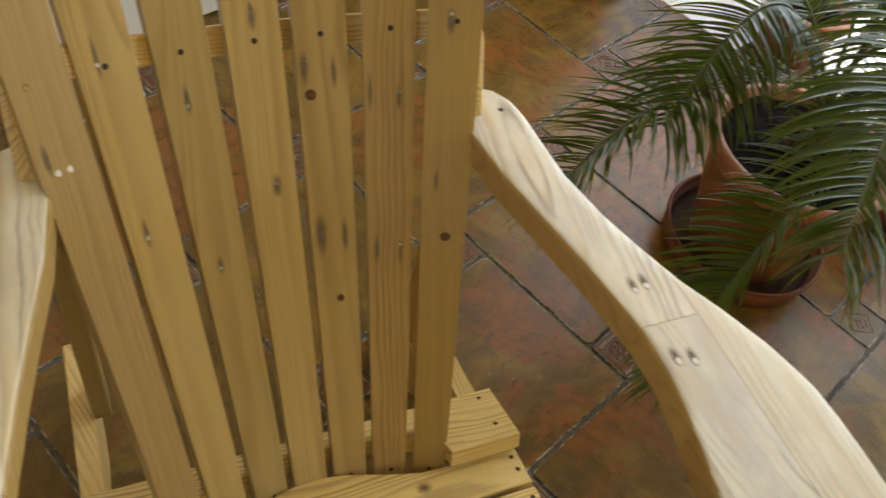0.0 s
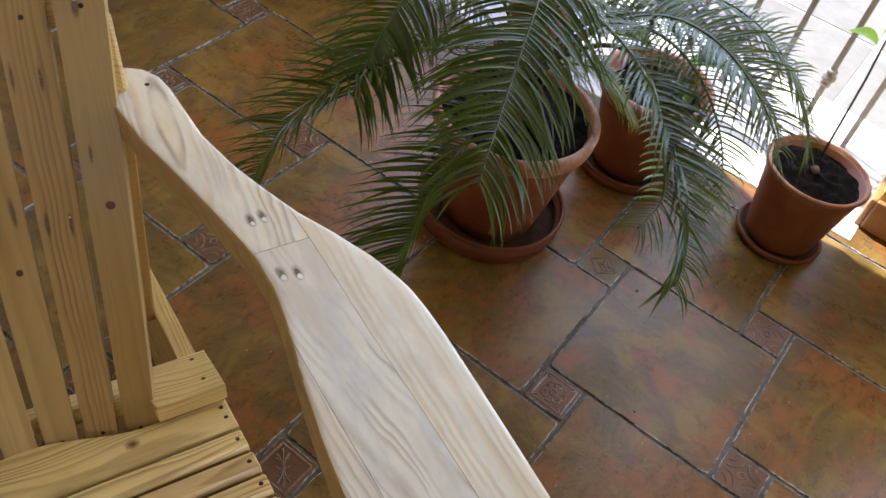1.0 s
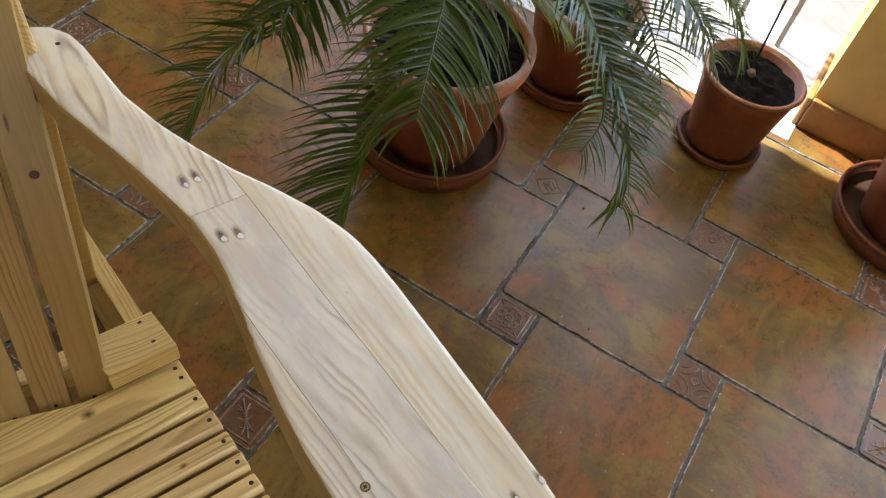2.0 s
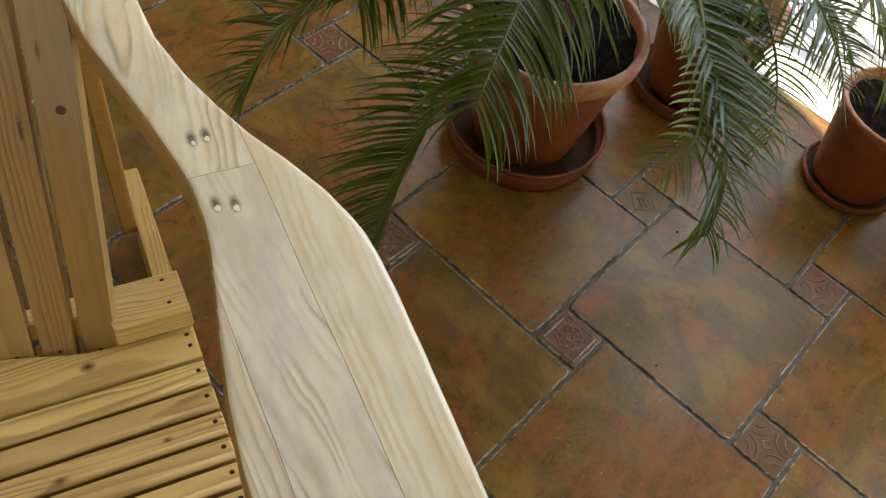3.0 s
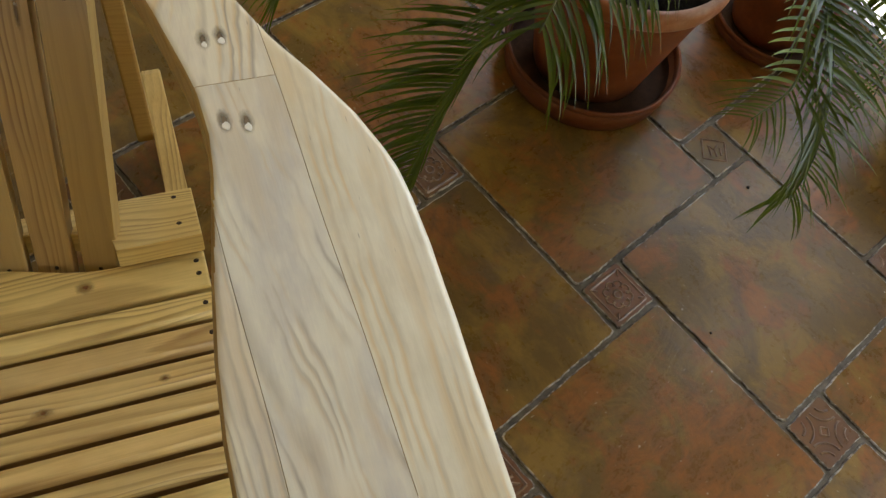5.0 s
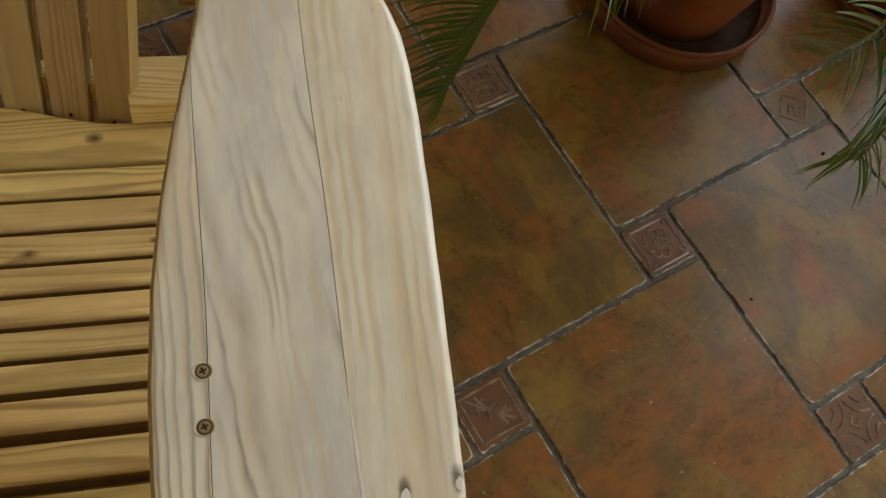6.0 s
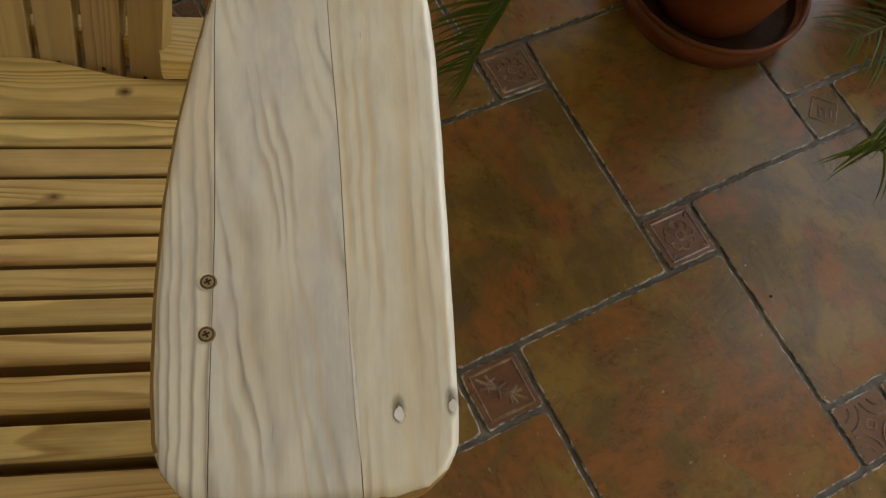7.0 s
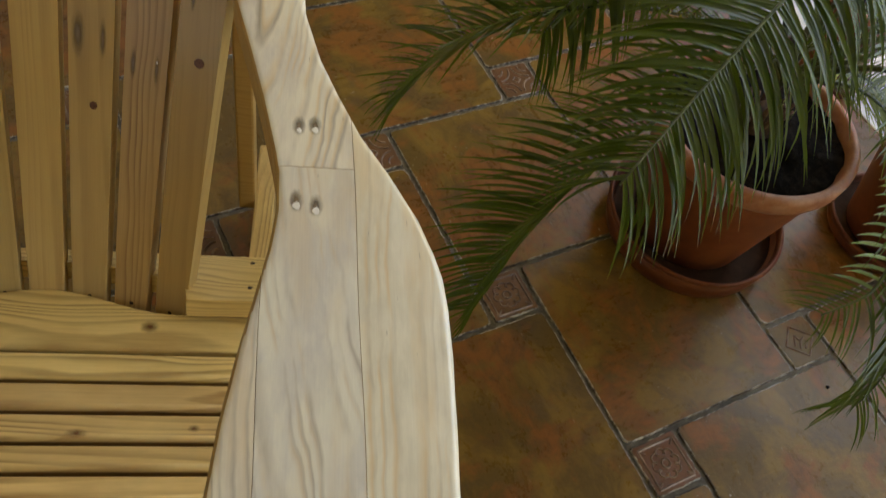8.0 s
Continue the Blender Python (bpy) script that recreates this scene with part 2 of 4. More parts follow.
def tile_glaze(name, relief=False):
    """Rustic stoneware like cleft slate: rust, olive and plum clouds with ragged edges, ochre veins, another draw for each tile."""
    m, nt, bsdf = material(name)
    v = coords(nt, (1, 1, 1), 90.0)
    info = nt.nodes.new("ShaderNodeObjectInfo")
    own = math_node(nt, "MULTIPLY", math_node(nt, "SUBTRACT", info.outputs["Random"], 0.5), 0.10)
    cloud = noise_tex(nt, coords(nt, (1.0, 1.5, 1.0), 61.0), 6.5, 10.0, 0.64, 0.7)
    rust = math_node(nt, "ADD", noise_tex(nt, coords(nt, (1.3, 1.0, 1.0), 51.0), 6.5, 10.0, 0.66, 0.6), own)
    smoke = noise_tex(nt, coords(nt, (1.5, 1.0, 1.0), 33.0), 5.6, 9.0, 0.64, 0.7)
    flake = noise_tex(nt, coords(nt, (1.0, 2.0, 1.0), 19.0), 20.0, 10.0, 0.66, 0.5)
    fine = noise_tex(nt, v, 120.0, 4.0, 0.7)
    col = mix(nt, ramp(nt, cloud, [(0.44, (0,) * 3), (0.58, (1,) * 3)]), (0.122, 0.073, 0.015), (0.230, 0.139, 0.027))
    col = mix(nt, ramp(nt, smoke, [(0.28, (0.8,) * 3), (0.42, (0,) * 3)]), col, (0.150, 0.098, 0.068))
    col = mix(nt, ramp(nt, rust, [(0.50, (0,) * 3), (0.59, (0.9,) * 3)]), col, mix(nt, ramp(nt, flake, [(0.40, (0,) * 3), (0.60, (1,) * 3)]), (0.150, 0.062, 0.015), (0.280, 0.102, 0.018)))
    col = mix(nt, ramp(nt, smoke, [(0.545, (0,) * 3), (0.64, (0.6,) * 3)]), col, (0.072, 0.048, 0.026))
    col = mix(nt, ramp(nt, flake, [(0.56, (0,) * 3), (0.72, (0.40,) * 3)]), col, (0.070, 0.046, 0.022))
    col = mix(nt, ramp(nt, flake, [(0.27, (0.50,) * 3), (0.40, (0,) * 3)]), col, (0.255, 0.160, 0.058))
    # thin ochre veins and dark hair cracks where the layers end
    vein = math_node(nt, "ABSOLUTE", math_node(nt, "SUBTRACT", noise_tex(nt, coords(nt, (1.0, 1.6, 1.0), 77.0), 7.5, 8.0, 0.62, 1.3), 0.5))
    some = ramp(nt, noise_tex(nt, v, 6.0, 3.0), [(0.50, (0,) * 3), (0.70, (0.40,) * 3)])
    col = mix(nt, math_node(nt, "MULTIPLY", ramp(nt, vein, [(0.0, (1,) * 3), (0.030, (0,) * 3)]), some), col, (0.27, 0.175, 0.06))
    hair = math_node(nt, "ABSOLUTE", math_node(nt, "SUBTRACT", cloud, 0.47))
    col = mix(nt, ramp(nt, hair, [(0.0, (0.10,) * 3), (0.008, (0,) * 3)]), col, (0.045, 0.030, 0.020))
    col = mix(nt, 0.09, col, ramp(nt, fine, [(0.3, (0.04, 0.028, 0.016)), (0.7, (0.28, 0.19, 0.10))]))
    # bare specks where the glaze has chipped
    spots = nt.nodes.new("ShaderNodeTexVoronoi")
    spots.inputs["Scale"].default_value = 30.0
    nt.links.new(v, spots.inputs["Vector"])
    chip = ramp(nt, math_node(nt, "ADD", spots.outputs["Distance"], math_node(nt, "MULTIPLY", fine, 0.10)), [(0.075, (1,) * 3), (0.105, (0,) * 3)])
    rare = ramp(nt, noise_tex(nt, v, 17.0, 2.0), [(0.47, (0,) * 3), (0.53, (1,) * 3)])
    col = mix(nt, math_node(nt, "MULTIPLY", math_node(nt, "MULTIPLY", chip, rare), 0.8), col, (0.50, 0.45, 0.38))
    scuff = ramp(nt, noise_tex(nt, coords(nt, (70, 260, 70), 45.0), 1.0, 2.0, 0.5), [(0.715, (0,) * 3), (0.76, (0.55,) * 3)])
    col = mix(nt, math_node(nt, "MULTIPLY", scuff, rare), col, (0.42, 0.36, 0.28))
    if relief:
        col = mix(nt, 0.7, col, (0.140, 0.066, 0.044))
    nt.links.new(col, bsdf.inputs["Base Color"])
    nt.links.new(math_node(nt, "ADD", 0.17, math_node(nt, "ADD", math_node(nt, "MULTIPLY", fine, 0.08), math_node(nt, "MULTIPLY", flake, 0.16))), bsdf.inputs["Roughness"])
    bsdf.inputs["Specular IOR Level"].default_value = 0.33
    bump(nt, bsdf, math_node(nt, "ADD", math_node(nt, "MULTIPLY", smoke, 1.1), math_node(nt, "ADD", math_node(nt, "MULTIPLY", flake, 0.32), math_node(nt, "MULTIPLY", fine, 0.10))), 0.35, 0.004)
    return m


def chipped_edge(name):
    """The rim of a tile, where pale clay shows through the glaze in short broken lines."""
    m, nt, bsdf = material(name)
    v = coords(nt, (1, 1, 1), 70.0)
    run = math_node(nt, "ADD", math_node(nt, "MULTIPLY", noise_tex(nt, v, 13.0, 3.0, 0.5), 0.42), math_node(nt, "MULTIPLY", noise_tex(nt, v, 95.0, 4.0, 0.7), 0.6))
    nt.links.new(ramp(nt, run, [(0.44, (0.065, 0.046, 0.030)), (0.50, (0.16, 0.135, 0.11)), (0.55, (0.38, 0.35, 0.31)), (0.65, (0.62, 0.59, 0.54))]), bsdf.inputs["Base Color"])
    bsdf.inputs["Roughness"].default_value = 0.55
    return m


def leaf_green(name, top, under, clear=(0.16, 0.26, 0.03), share=0.2):
    m, nt, bsdf = material(name)
    info = nt.nodes.new("ShaderNodeObjectInfo")
    n = noise_tex(nt, coords(nt, (1, 1, 1), 5.0), 14.0, 3.0)
    col = mix(nt, math_node(nt, "MULTIPLY", math_node(nt, "ADD", n, info.outputs["Random"]), 0.5), top, under)
    hue = nt.nodes.new("ShaderNodeHueSaturation")
    nt.links.new(math_node(nt, "ADD", 0.7, math_node(nt, "MULTIPLY", info.outputs["Random"], 0.6)), hue.inputs["Value"])
    nt.links.new(col, hue.inputs["Color"])
    nt.links.new(hue.outputs["Color"], bsdf.inputs["Base Color"])
    bsdf.inputs["Roughness"].default_value, bsdf.inputs["Specular IOR Level"].default_value = 0.27, 0.48
    tr = nt.nodes.new("ShaderNodeBsdfTranslucent")
    tr.inputs["Color"].default_value = (*clear, 1)
    mx = nt.nodes.new("ShaderNodeMixShader")
    mx.inputs[0].default_value = share
    nt.links.new(bsdf.outputs[0], mx.inputs[1])
    nt.links.new(tr.outputs[0], mx.inputs[2])
    nt.links.new(mx.outputs[0], nt.nodes["Material Output"].inputs["Surface"])
    return m


def smudge(name, color, core, most=1.0):
    """A stain that fades outwards from its middle."""
    m, nt, bsdf = material(name)
    tc = nt.nodes.new("ShaderNodeTexCoord")
    ln = nt.nodes.new("ShaderNodeVectorMath")
    ln.operation = "LENGTH"
    nt.links.new(tc.outputs["Object"], ln.inputs[0])
    n = noise_tex(nt, coords(nt, (1, 1, 1), 20.0), 2.5, 3.0)
    d = math_node(nt, "ADD", ln.outputs["Value"], math_node(nt, "MULTIPLY", math_node(nt, "SUBTRACT", n, 0.5), 0.5))
    fac = ramp(nt, d, [(core, (most,) * 3), (0.97, (0,) * 3)])
    bsdf.inputs["Base Color"].default_value, bsdf.inputs["Roughness"].default_value = (*color, 1), 0.6
    nt.links.new(fac, bsdf.inputs["Alpha"])
    return m


PINE = wood("pine", (0.80, 0.615, 0.245), (0.29, 0.155, 0.040), (0.52, 0.355, 0.12), 0.0056, 1.1, 0.45, coat=0.25)
# Shade between the seat slats is put into this darker edge colour.
SLAT_EDGE = wood("shaded_slat_edge", (0.34, 0.20, 0.06), (0.19, 0.10, 0.028), (0.26, 0.15, 0.045), 0.006, 0.7, 0.6)
# The back's three pines are darkened; its shade is put into their colour.
PINE_LINED = wood("pine_lined_shaded", (0.50, 0.36, 0.13), (0.20, 0.11, 0.03), (0.38, 0.25, 0.08), 0.0062, 0.95, 0.45, coat=0.2)
PINE_RED = wood("pine_heart_shaded", (0.47, 0.330, 0.105), (0.30, 0.188, 0.052), (0.44, 0.30, 0.09), 0.007, 0.7, 0.45, coat=0.15)
PINE_SOFT = wood("pine_soft_shaded", (0.49, 0.36, 0.136), (0.29, 0.187, 0.060), (0.44, 0.312, 0.11), 0.0085, 0.8, 0.45, coat=0.25)
ARM_SIDE = wood("brown_arm_side", (0.42, 0.29, 0.10), (0.26, 0.155, 0.045), (0.36, 0.235, 0.075), 0.006, 0.7, 0.5)
CREAM, GREYED, PEACH = (0.805, 0.775, 0.655), (0.585, 0.565, 0.525), (0.68, 0.55, 0.37)
STRIP_INNER = sanded("sanded_inner", (0.13, 0.0), 0.02, 0.030, 0.0062, (0.785, 0.755, 0.645), GREYED, (0.37, 0.31, 0.215), PEACH, 1.0, 0.88, 0.8, (0.31, 0.49))
STRIP_MIDDLE = sanded("sanded_middle", (0.170, 0.02), 0.03, 0.170, 0.0128, (0.78, 0.765, 0.675), (0.61, 0.60, 0.58), (0.28, 0.225, 0.155), (0.64, 0.54, 0.39), 2.0, 0.85, 1.5, (0.44, 0.55))
STRIP_OUTER = sanded("sanded_outer", (0.292, 0.10), 0.030, -0.012, 0.0118, CREAM, (0.67, 0.635, 0.52), (0.34, 0.26, 0.15), (0.72, 0.56, 0.31), 3.0, 0.70, 1.0, (0.41, 0.57))
STRIP_REAR = sanded("sanded_rear", (0.205, 0.30), 0.16, -0.10, 0.0092, (0.82, 0.785, 0.665), (0.66, 0.625, 0.565), (0.25, 0.20, 0.135), (0.74, 0.57, 0.31), 4.0, 1.0, 1.3, (0.38, 0.54), (0.9, 0.9))
SOFT_KNOT = smudge("soft_knot", (0.21, 0.095, 0.028), 0.10, 0.8)
KNOT = speckled("knot_wood", [(0.06, 0.022, 0.010), (0.11, 0.042, 0.016), (0.16, 0.07, 0.03)], 300.0, 0.5)
GREY_STAIN = smudge("grey_stain", (0.20, 0.15, 0.10), 0.0)
BRASS = plain("screw_brass", (0.36, 0.26, 0.13), 0.5, 0.3)
# Shade in the countersink, and light on its left lip, painted as colours.
HOLE_WALL = plain("shaded_hole_wall", (0.27, 0.19, 0.10), 0.8)
LIT_LIP = plain("lit_lip", (0.80, 0.74, 0.62), 0.6)
STEEL = plain("screw_steel", (0.42, 0.30, 0.12), 0.35, 0.8)
HOLE = plain("dark_hole", (0.035, 0.02, 0.012), 0.8)
FILLER = plain("white_filler", (0.90, 0.89, 0.86), 0.5)
TILE = tile_glaze("stoneware")
RELIEF = tile_glaze("relief_stoneware", True)
EDGE = chipped_edge("chipped_rim")
GROUT = speckled("grout", [(0.085, 0.075, 0.060), (0.140, 0.124, 0.102), (0.21, 0.19, 0.16)], 55.0, 0.85, 0.004)
RELIEF_LINE = speckled("worn_relief", [(0.11, 0.062, 0.044), (0.19, 0.120, 0.088), (0.34, 0.24, 0.18)], 40.0, 0.30)
TERRACOTTA = speckled("terracotta", [(0.155, 0.043, 0.015), (0.21, 0.061, 0.019), (0.28, 0.092, 0.034)], 9.0, 0.48, 0.0006)
# Worn pot rim, paled further to carry the daylight that falls on it.
WORN_LIT_RIM = speckled("worn_lit_terracotta", [(0.29, 0.098, 0.038), (0.38, 0.150, 0.066), (0.52, 0.28, 0.17)], 11.0, 0.45, 0.0006)
GLAZED = speckled("glazed_terracotta", [(0.10, 0.030, 0.012), (0.14, 0.043, 0.016), (0.19, 0.062, 0.024)], 9.0, 0.5, 0.0006)
GLAZED.node_tree.nodes["Principled BSDF"].inputs["Specular IOR Level"].default_value = 0.25
# Damp and leaf shadow inside the saucers are put into this dark colour.
DAMP_SHADE = matt(speckled("dried_silt", [(0.035, 0.020, 0.014), (0.055, 0.030, 0.019), (0.085, 0.045, 0.027)], 25.0, 0.8))
SOIL = matt(speckled("soil", [(0.004, 0.003, 0.0025), (0.008, 0.006, 0.005), (0.022, 0.016, 0.012)], 60.0, 0.95, 0.006))
YELLOW = speckled("yellow_paint", [(0.67, 0.48, 0.15), (0.73, 0.54, 0.175), (0.78, 0.59, 0.21)], 3.0, 0.7, 0.002)
SKIRT = speckled("skirting_clay", [(0.22, 0.095, 0.022), (0.29, 0.135, 0.032), (0.35, 0.18, 0.046)], 6.0, 0.35, 0.001)
WHITE = speckled("white_paint", [(0.74, 0.73, 0.70), (0.79, 0.78, 0.75), (0.82, 0.81, 0.79)], 4.0, 0.55, 0.001)
CEILING = speckled("ceiling_paint", [(0.74, 0.70, 0.60), (0.78, 0.74, 0.64), (0.80, 0.77, 0.68)], 2.0, 0.8, 0.001)
IRON = speckled("painted_iron", [(0.17, 0.155, 0.135), (0.22, 0.20, 0.175), (0.28, 0.26, 0.23)], 30.0, 0.45, 0.0004)
PALE_JOINT = speckled("pale_joint", [(0.40, 0.375, 0.33), (0.46, 0.435, 0.39), (0.52, 0.49, 0.44)], 9.0, 0.8)
STONE = speckled("pale_stone", [(0.155, 0.138, 0.112), (0.19, 0.17, 0.14), (0.235, 0.212, 0.178)], 5.0, 0.75, 0.002)
MARBLE = speckled("pale_sill", [(0.66, 0.62, 0.55), (0.72, 0.69, 0.62), (0.77, 0.74, 0.69)], 6.0, 0.4, 0.0006)
FROND = leaf_green("cycad_green", (0.011, 0.030, 0.002), (0.045, 0.078, 0.005), (0.26, 0.36, 0.03), 0.28)
OLIVE = leaf_green("young_cycad_green", (0.12, 0.165, 0.018), (0.20, 0.235, 0.028), (0.36, 0.42, 0.05), 0.35)
# Window sheen on one frond's left leaflets is put into this pale green.
SHEEN_GREEN = leaf_green("sheen_cycad_green", (0.17, 0.27, 0.10), (0.24, 0.35, 0.14), (0.30, 0.38, 0.08), 0.25)
RACHIS = speckled("rachis_green", [(0.06, 0.085, 0.02), (0.09, 0.12, 0.03), (0.13, 0.15, 0.045)], 40.0, 0.4)
BROAD = leaf_green("broad_leaf", (0.14, 0.30, 0.02), (0.20, 0.38, 0.035), (0.35, 0.55, 0.05), 0.4)
BARK = speckled("fibrous_bark", [(0.03, 0.017, 0.010), (0.07, 0.04, 0.022), (0.15, 0.09, 0.05)], 50.0, 0.9, 0.004)
DRY = speckled("dry_leaf_base", [(0.06, 0.032, 0.018), (0.13, 0.075, 0.04), (0.22, 0.14, 0.08)], 60.0, 0.8)
STICK = plain("dark_stick", (0.02, 0.018, 0.015), 0.6)


# ---- mesh helpers ----
def mesh_of(name, bm, mat, smooth=False):
    me = bpy.data.meshes.new(name)
    if smooth:
        for face in bm.faces:
            face.smooth = True
    bmesh.ops.recalc_face_normals(bm, faces=bm.faces)
    bm.to_mesh(me)
    bm.free()
    me.materials.append(mat)
    return me


def part(name, bm, mat, parent, label="", m=None, smooth=False):
    """Links a bmesh as one mesh object under a thing or a part."""
    ob = new(name, bm if isinstance(bm, bpy.types.Mesh) else mesh_of(name, bm, mat, smooth))
    ob.parent = parent
    if m is not None:
        ob.matrix_basis = m
    return tagged(ob, label)


def thing(name, label, category, group="", m=None, kind=""):
    ob = new(name)
    ob.empty_display_size = 0.05
    if m is not None:
        ob.matrix_basis = m
    return tagged(ob, label, category, group, kind)


def box(x0, x1, y0, y1, z0, z1, bevel=0.0, segments=2):
    bm = bmesh.new()
    bmesh.ops.create_cube(bm, size=1.0)
    for v in bm.verts:
        v.co = Vector(((x0 + x1) / 2 + v.co.x * (x1 - x0), (y0 + y1) / 2 + v.co.y * (y1 - y0), (z0 + z1) / 2 + v.co.z * (z1 - z0)))
    if bevel:
        bmesh.ops.bevel(bm, geom=list(bm.edges), offset=bevel, segments=segments, affect="EDGES", profile=0.5)
    return bm


def slab(outline, z0, z1, bevel=0.0, segments=2, soft=None):
    """A plate with the given outline (x, y); soft(a, b) says which rims are rounded over."""
    bm = bmesh.new()
    low = [bm.verts.new((x, y, z0)) for x, y in outline]
    top = [bm.verts.new((x, y, z1)) for x, y in outline]
    n = len(outline)
    bm.faces.new(list(reversed(low)))
    bm.faces.new(top)
    for i in range(n):
        bm.faces.new((low[i], low[(i + 1) % n], top[(i + 1) % n], top[i]))
    if bevel:
        bm.edges.ensure_lookup_table()
        rims = []
        for e in bm.edges:
            a, b = e.verts
            if abs(a.co.z - b.co.z) < 1e-6 and (soft is None or soft(a.co, b.co)):
                rims.append(e)
        bmesh.ops.bevel(bm, geom=rims, offset=bevel, segments=segments, affect="EDGES", profile=0.5, clamp_overlap=True)
    return bm


def lathe(profile, steps=48, wobble=0.0):
    """Turns a profile (radius, height) round the z axis."""
    bm = bmesh.new()
    rings = []
    for r, z in profile:
        if r < 1e-5:
            rings.append([bm.verts.new((0, 0, z))])
        else:
            rings.append([bm.verts.new((r * math.cos(a) * (1 + wobble * math.sin(3 * a)), r * math.sin(a), z)) for a in (2 * math.pi * k / steps for k in range(steps))])
    for a, b in zip(rings, rings[1:]):
        for k in range(steps):
            j = (k + 1) % steps
            quad = [a[k % len(a)], a[j % len(a)], b[j % len(b)], b[k % len(b)]]
            quad = list(dict.fromkeys(quad))
            if len(quad) > 2:
                bm.faces.new(quad)
    return bm


def tube(points, radii, steps=8):
    bm = bmesh.new()
    rings = []
    for i, p in enumerate(points):
        d = (points[min(i + 1, len(points) - 1)] - points[max(i - 1, 0)]).normalized()
        side = d.orthogonal().normalized() if i == 0 else (last - d * last.dot(d)).normalized()
        last = side
        up = d.cross(side)
        rings.append([bm.verts.new(p + radii[i] * (math.cos(a) * side + math.sin(a) * up)) for a in (2 * math.pi * k / steps for k in range(steps))])
    for a, b in zip(rings, rings[1:]):
        for k in range(steps):
            bm.faces.new((a[k], a[(k + 1) % steps], b[(k + 1) % steps], b[k]))
    bm.faces.new(list(reversed(rings[0])))
    bm.faces.new(rings[-1])
    return bm


# ---- walls, floor and ceiling ----
def wall(name, u0, u1, v0, v1, z0, z1, mat, label):
    ob = new(name, mesh_of(name, box(u0, u1, v0, v1, z0, z1), mat))
    ob.matrix_basis = ROOM
    return tagged(ob, label, "wall", kind="structure")


T = 0.26
DOOR_TOP, V_DOOR_END = 2.1, 0.98
wall("wall_back", U_LEFT - T, U_DOOR + T, V_BACK, V_BACK + T, -0.1, HIGH, YELLOW, "yellow-painted plaster wall behind the chair")
wall("wall_front", U_LEFT - T, U_DOOR + T, V_FRONT - T, V_FRONT, -0.1, HIGH, YELLOW, "yellow-painted plaster wall facing the chair")
wall("wall_pier", U_DOOR, U_DOOR + T, V_SECOND, V_PIER, -0.1, HIGH, YELLOW, "yellow-painted plaster pier beside the balcony opening")
wall("wall_corner", U_DOOR, U_DOOR + T, V_DOOR_END, V_BACK, -0.1, HIGH, YELLOW, "yellow-painted plaster return beyond the opening")
wall("wall_end", U_DOOR, U_DOOR + T, V_FRONT, V_SECOND - 1.35, -0.1, HIGH, YELLOW, "yellow-painted plaster beyond the second opening")
wall("wall_second_lintel", U_DOOR, U_DOOR + T, V_SECOND - 1.35, V_SECOND, DOOR_TOP, HIGH, YELLOW, "yellow-painted plaster over the second opening")
wall("wall_lintel", U_DOOR, U_DOOR + T, V_PIER, V_DOOR_END, DOOR_TOP, HIGH, YELLOW, "yellow-painted plaster over the balcony opening")
# An unseen opening, added for the left fill lamp.
W0, W1, WZ0, WZ1 = -1.4, 0.2, 0.85, 2.05
wall("wall_left_low", U_LEFT - T, U_LEFT, V_FRONT, V_BACK, -0.1, WZ0, YELLOW, "yellow-painted plaster under the added fill opening")
wall("wall_left_high", U_LEFT - T, U_LEFT, V_FRONT, V_BACK, WZ1, HIGH, YELLOW, "yellow-painted plaster over the added fill opening")
wall("wall_left_side", U_LEFT - T, U_LEFT, V_FRONT, W0, WZ0, WZ1, YELLOW, "yellow-painted plaster beside the added fill opening")
wall("wall_left_far", U_LEFT - T, U_LEFT, W1, V_BACK, WZ0, WZ1, YELLOW, "yellow-painted plaster beside the added fill opening")
tagged(wall("ceiling", U_LEFT - T, U_DOOR + T, V_FRONT - T, V_BACK + T, HIGH, HIGH + 0.2, CEILING, "pale plastered ceiling"), category="ceiling")

floor = new("floor", mesh_of("floor", box(U_LEFT, U_DOOR + 0.02, V_FRONT, V_BACK, -0.1, -0.004), GROUT))
floor.matrix_basis = ROOM
tagged(floor, "rustic stoneware floor with small relief inserts and grey joints", "floor", kind="structure")

sill = new("threshold", mesh_of("threshold", box(U_DOOR - 0.08, U_DOOR + 0.42, V_PIER, V_DOOR_END, -0.1, 0.004, 0.003), MARBLE))
sill.matrix_basis = ROOM
tagged(sill, "pale stone threshold of the balcony opening in full sun", "threshold", kind="structure")


def skirting(name, u0, u1, v0, v1, label):
    ob = new(name, mesh_of(name, box(u0, u1, v0, v1, 0.0, 0.085, 0.004), SKIRT))
    ob.matrix_basis = ROOM
    return tagged(ob, label, "baseboard", kind="structure")


for n in range(4):
    skirting("baseboard", U_DOOR - 0.016, U_DOOR, V_PIER - 0.34 * n - 0.337, V_PIER - 0.34 * n, "glazed clay skirting tile along the yellow pier")
skirting("baseboard", U_DOOR - 0.016, U_DOOR + 0.20, V_PIER, V_PIER + 0.014, "glazed clay skirting tile round the pier's edge")
for n in range(3):
    skirting("baseboard", 0.72 + 0.34 * n, 0.72 + 0.34 * n + 0.337, V_BACK - 0.016, V_BACK, "terracotta skirting tile along the back wall")

door = new("door_1", mesh_of("door_1", box(-0.25, 0.70, V_BACK - 0.02, V_BACK, 0.006, 2.05, 0.004), WHITE))
door.matrix_basis = ROOM
tagged(door, "white-painted door in the back wall", "door", kind="structure")

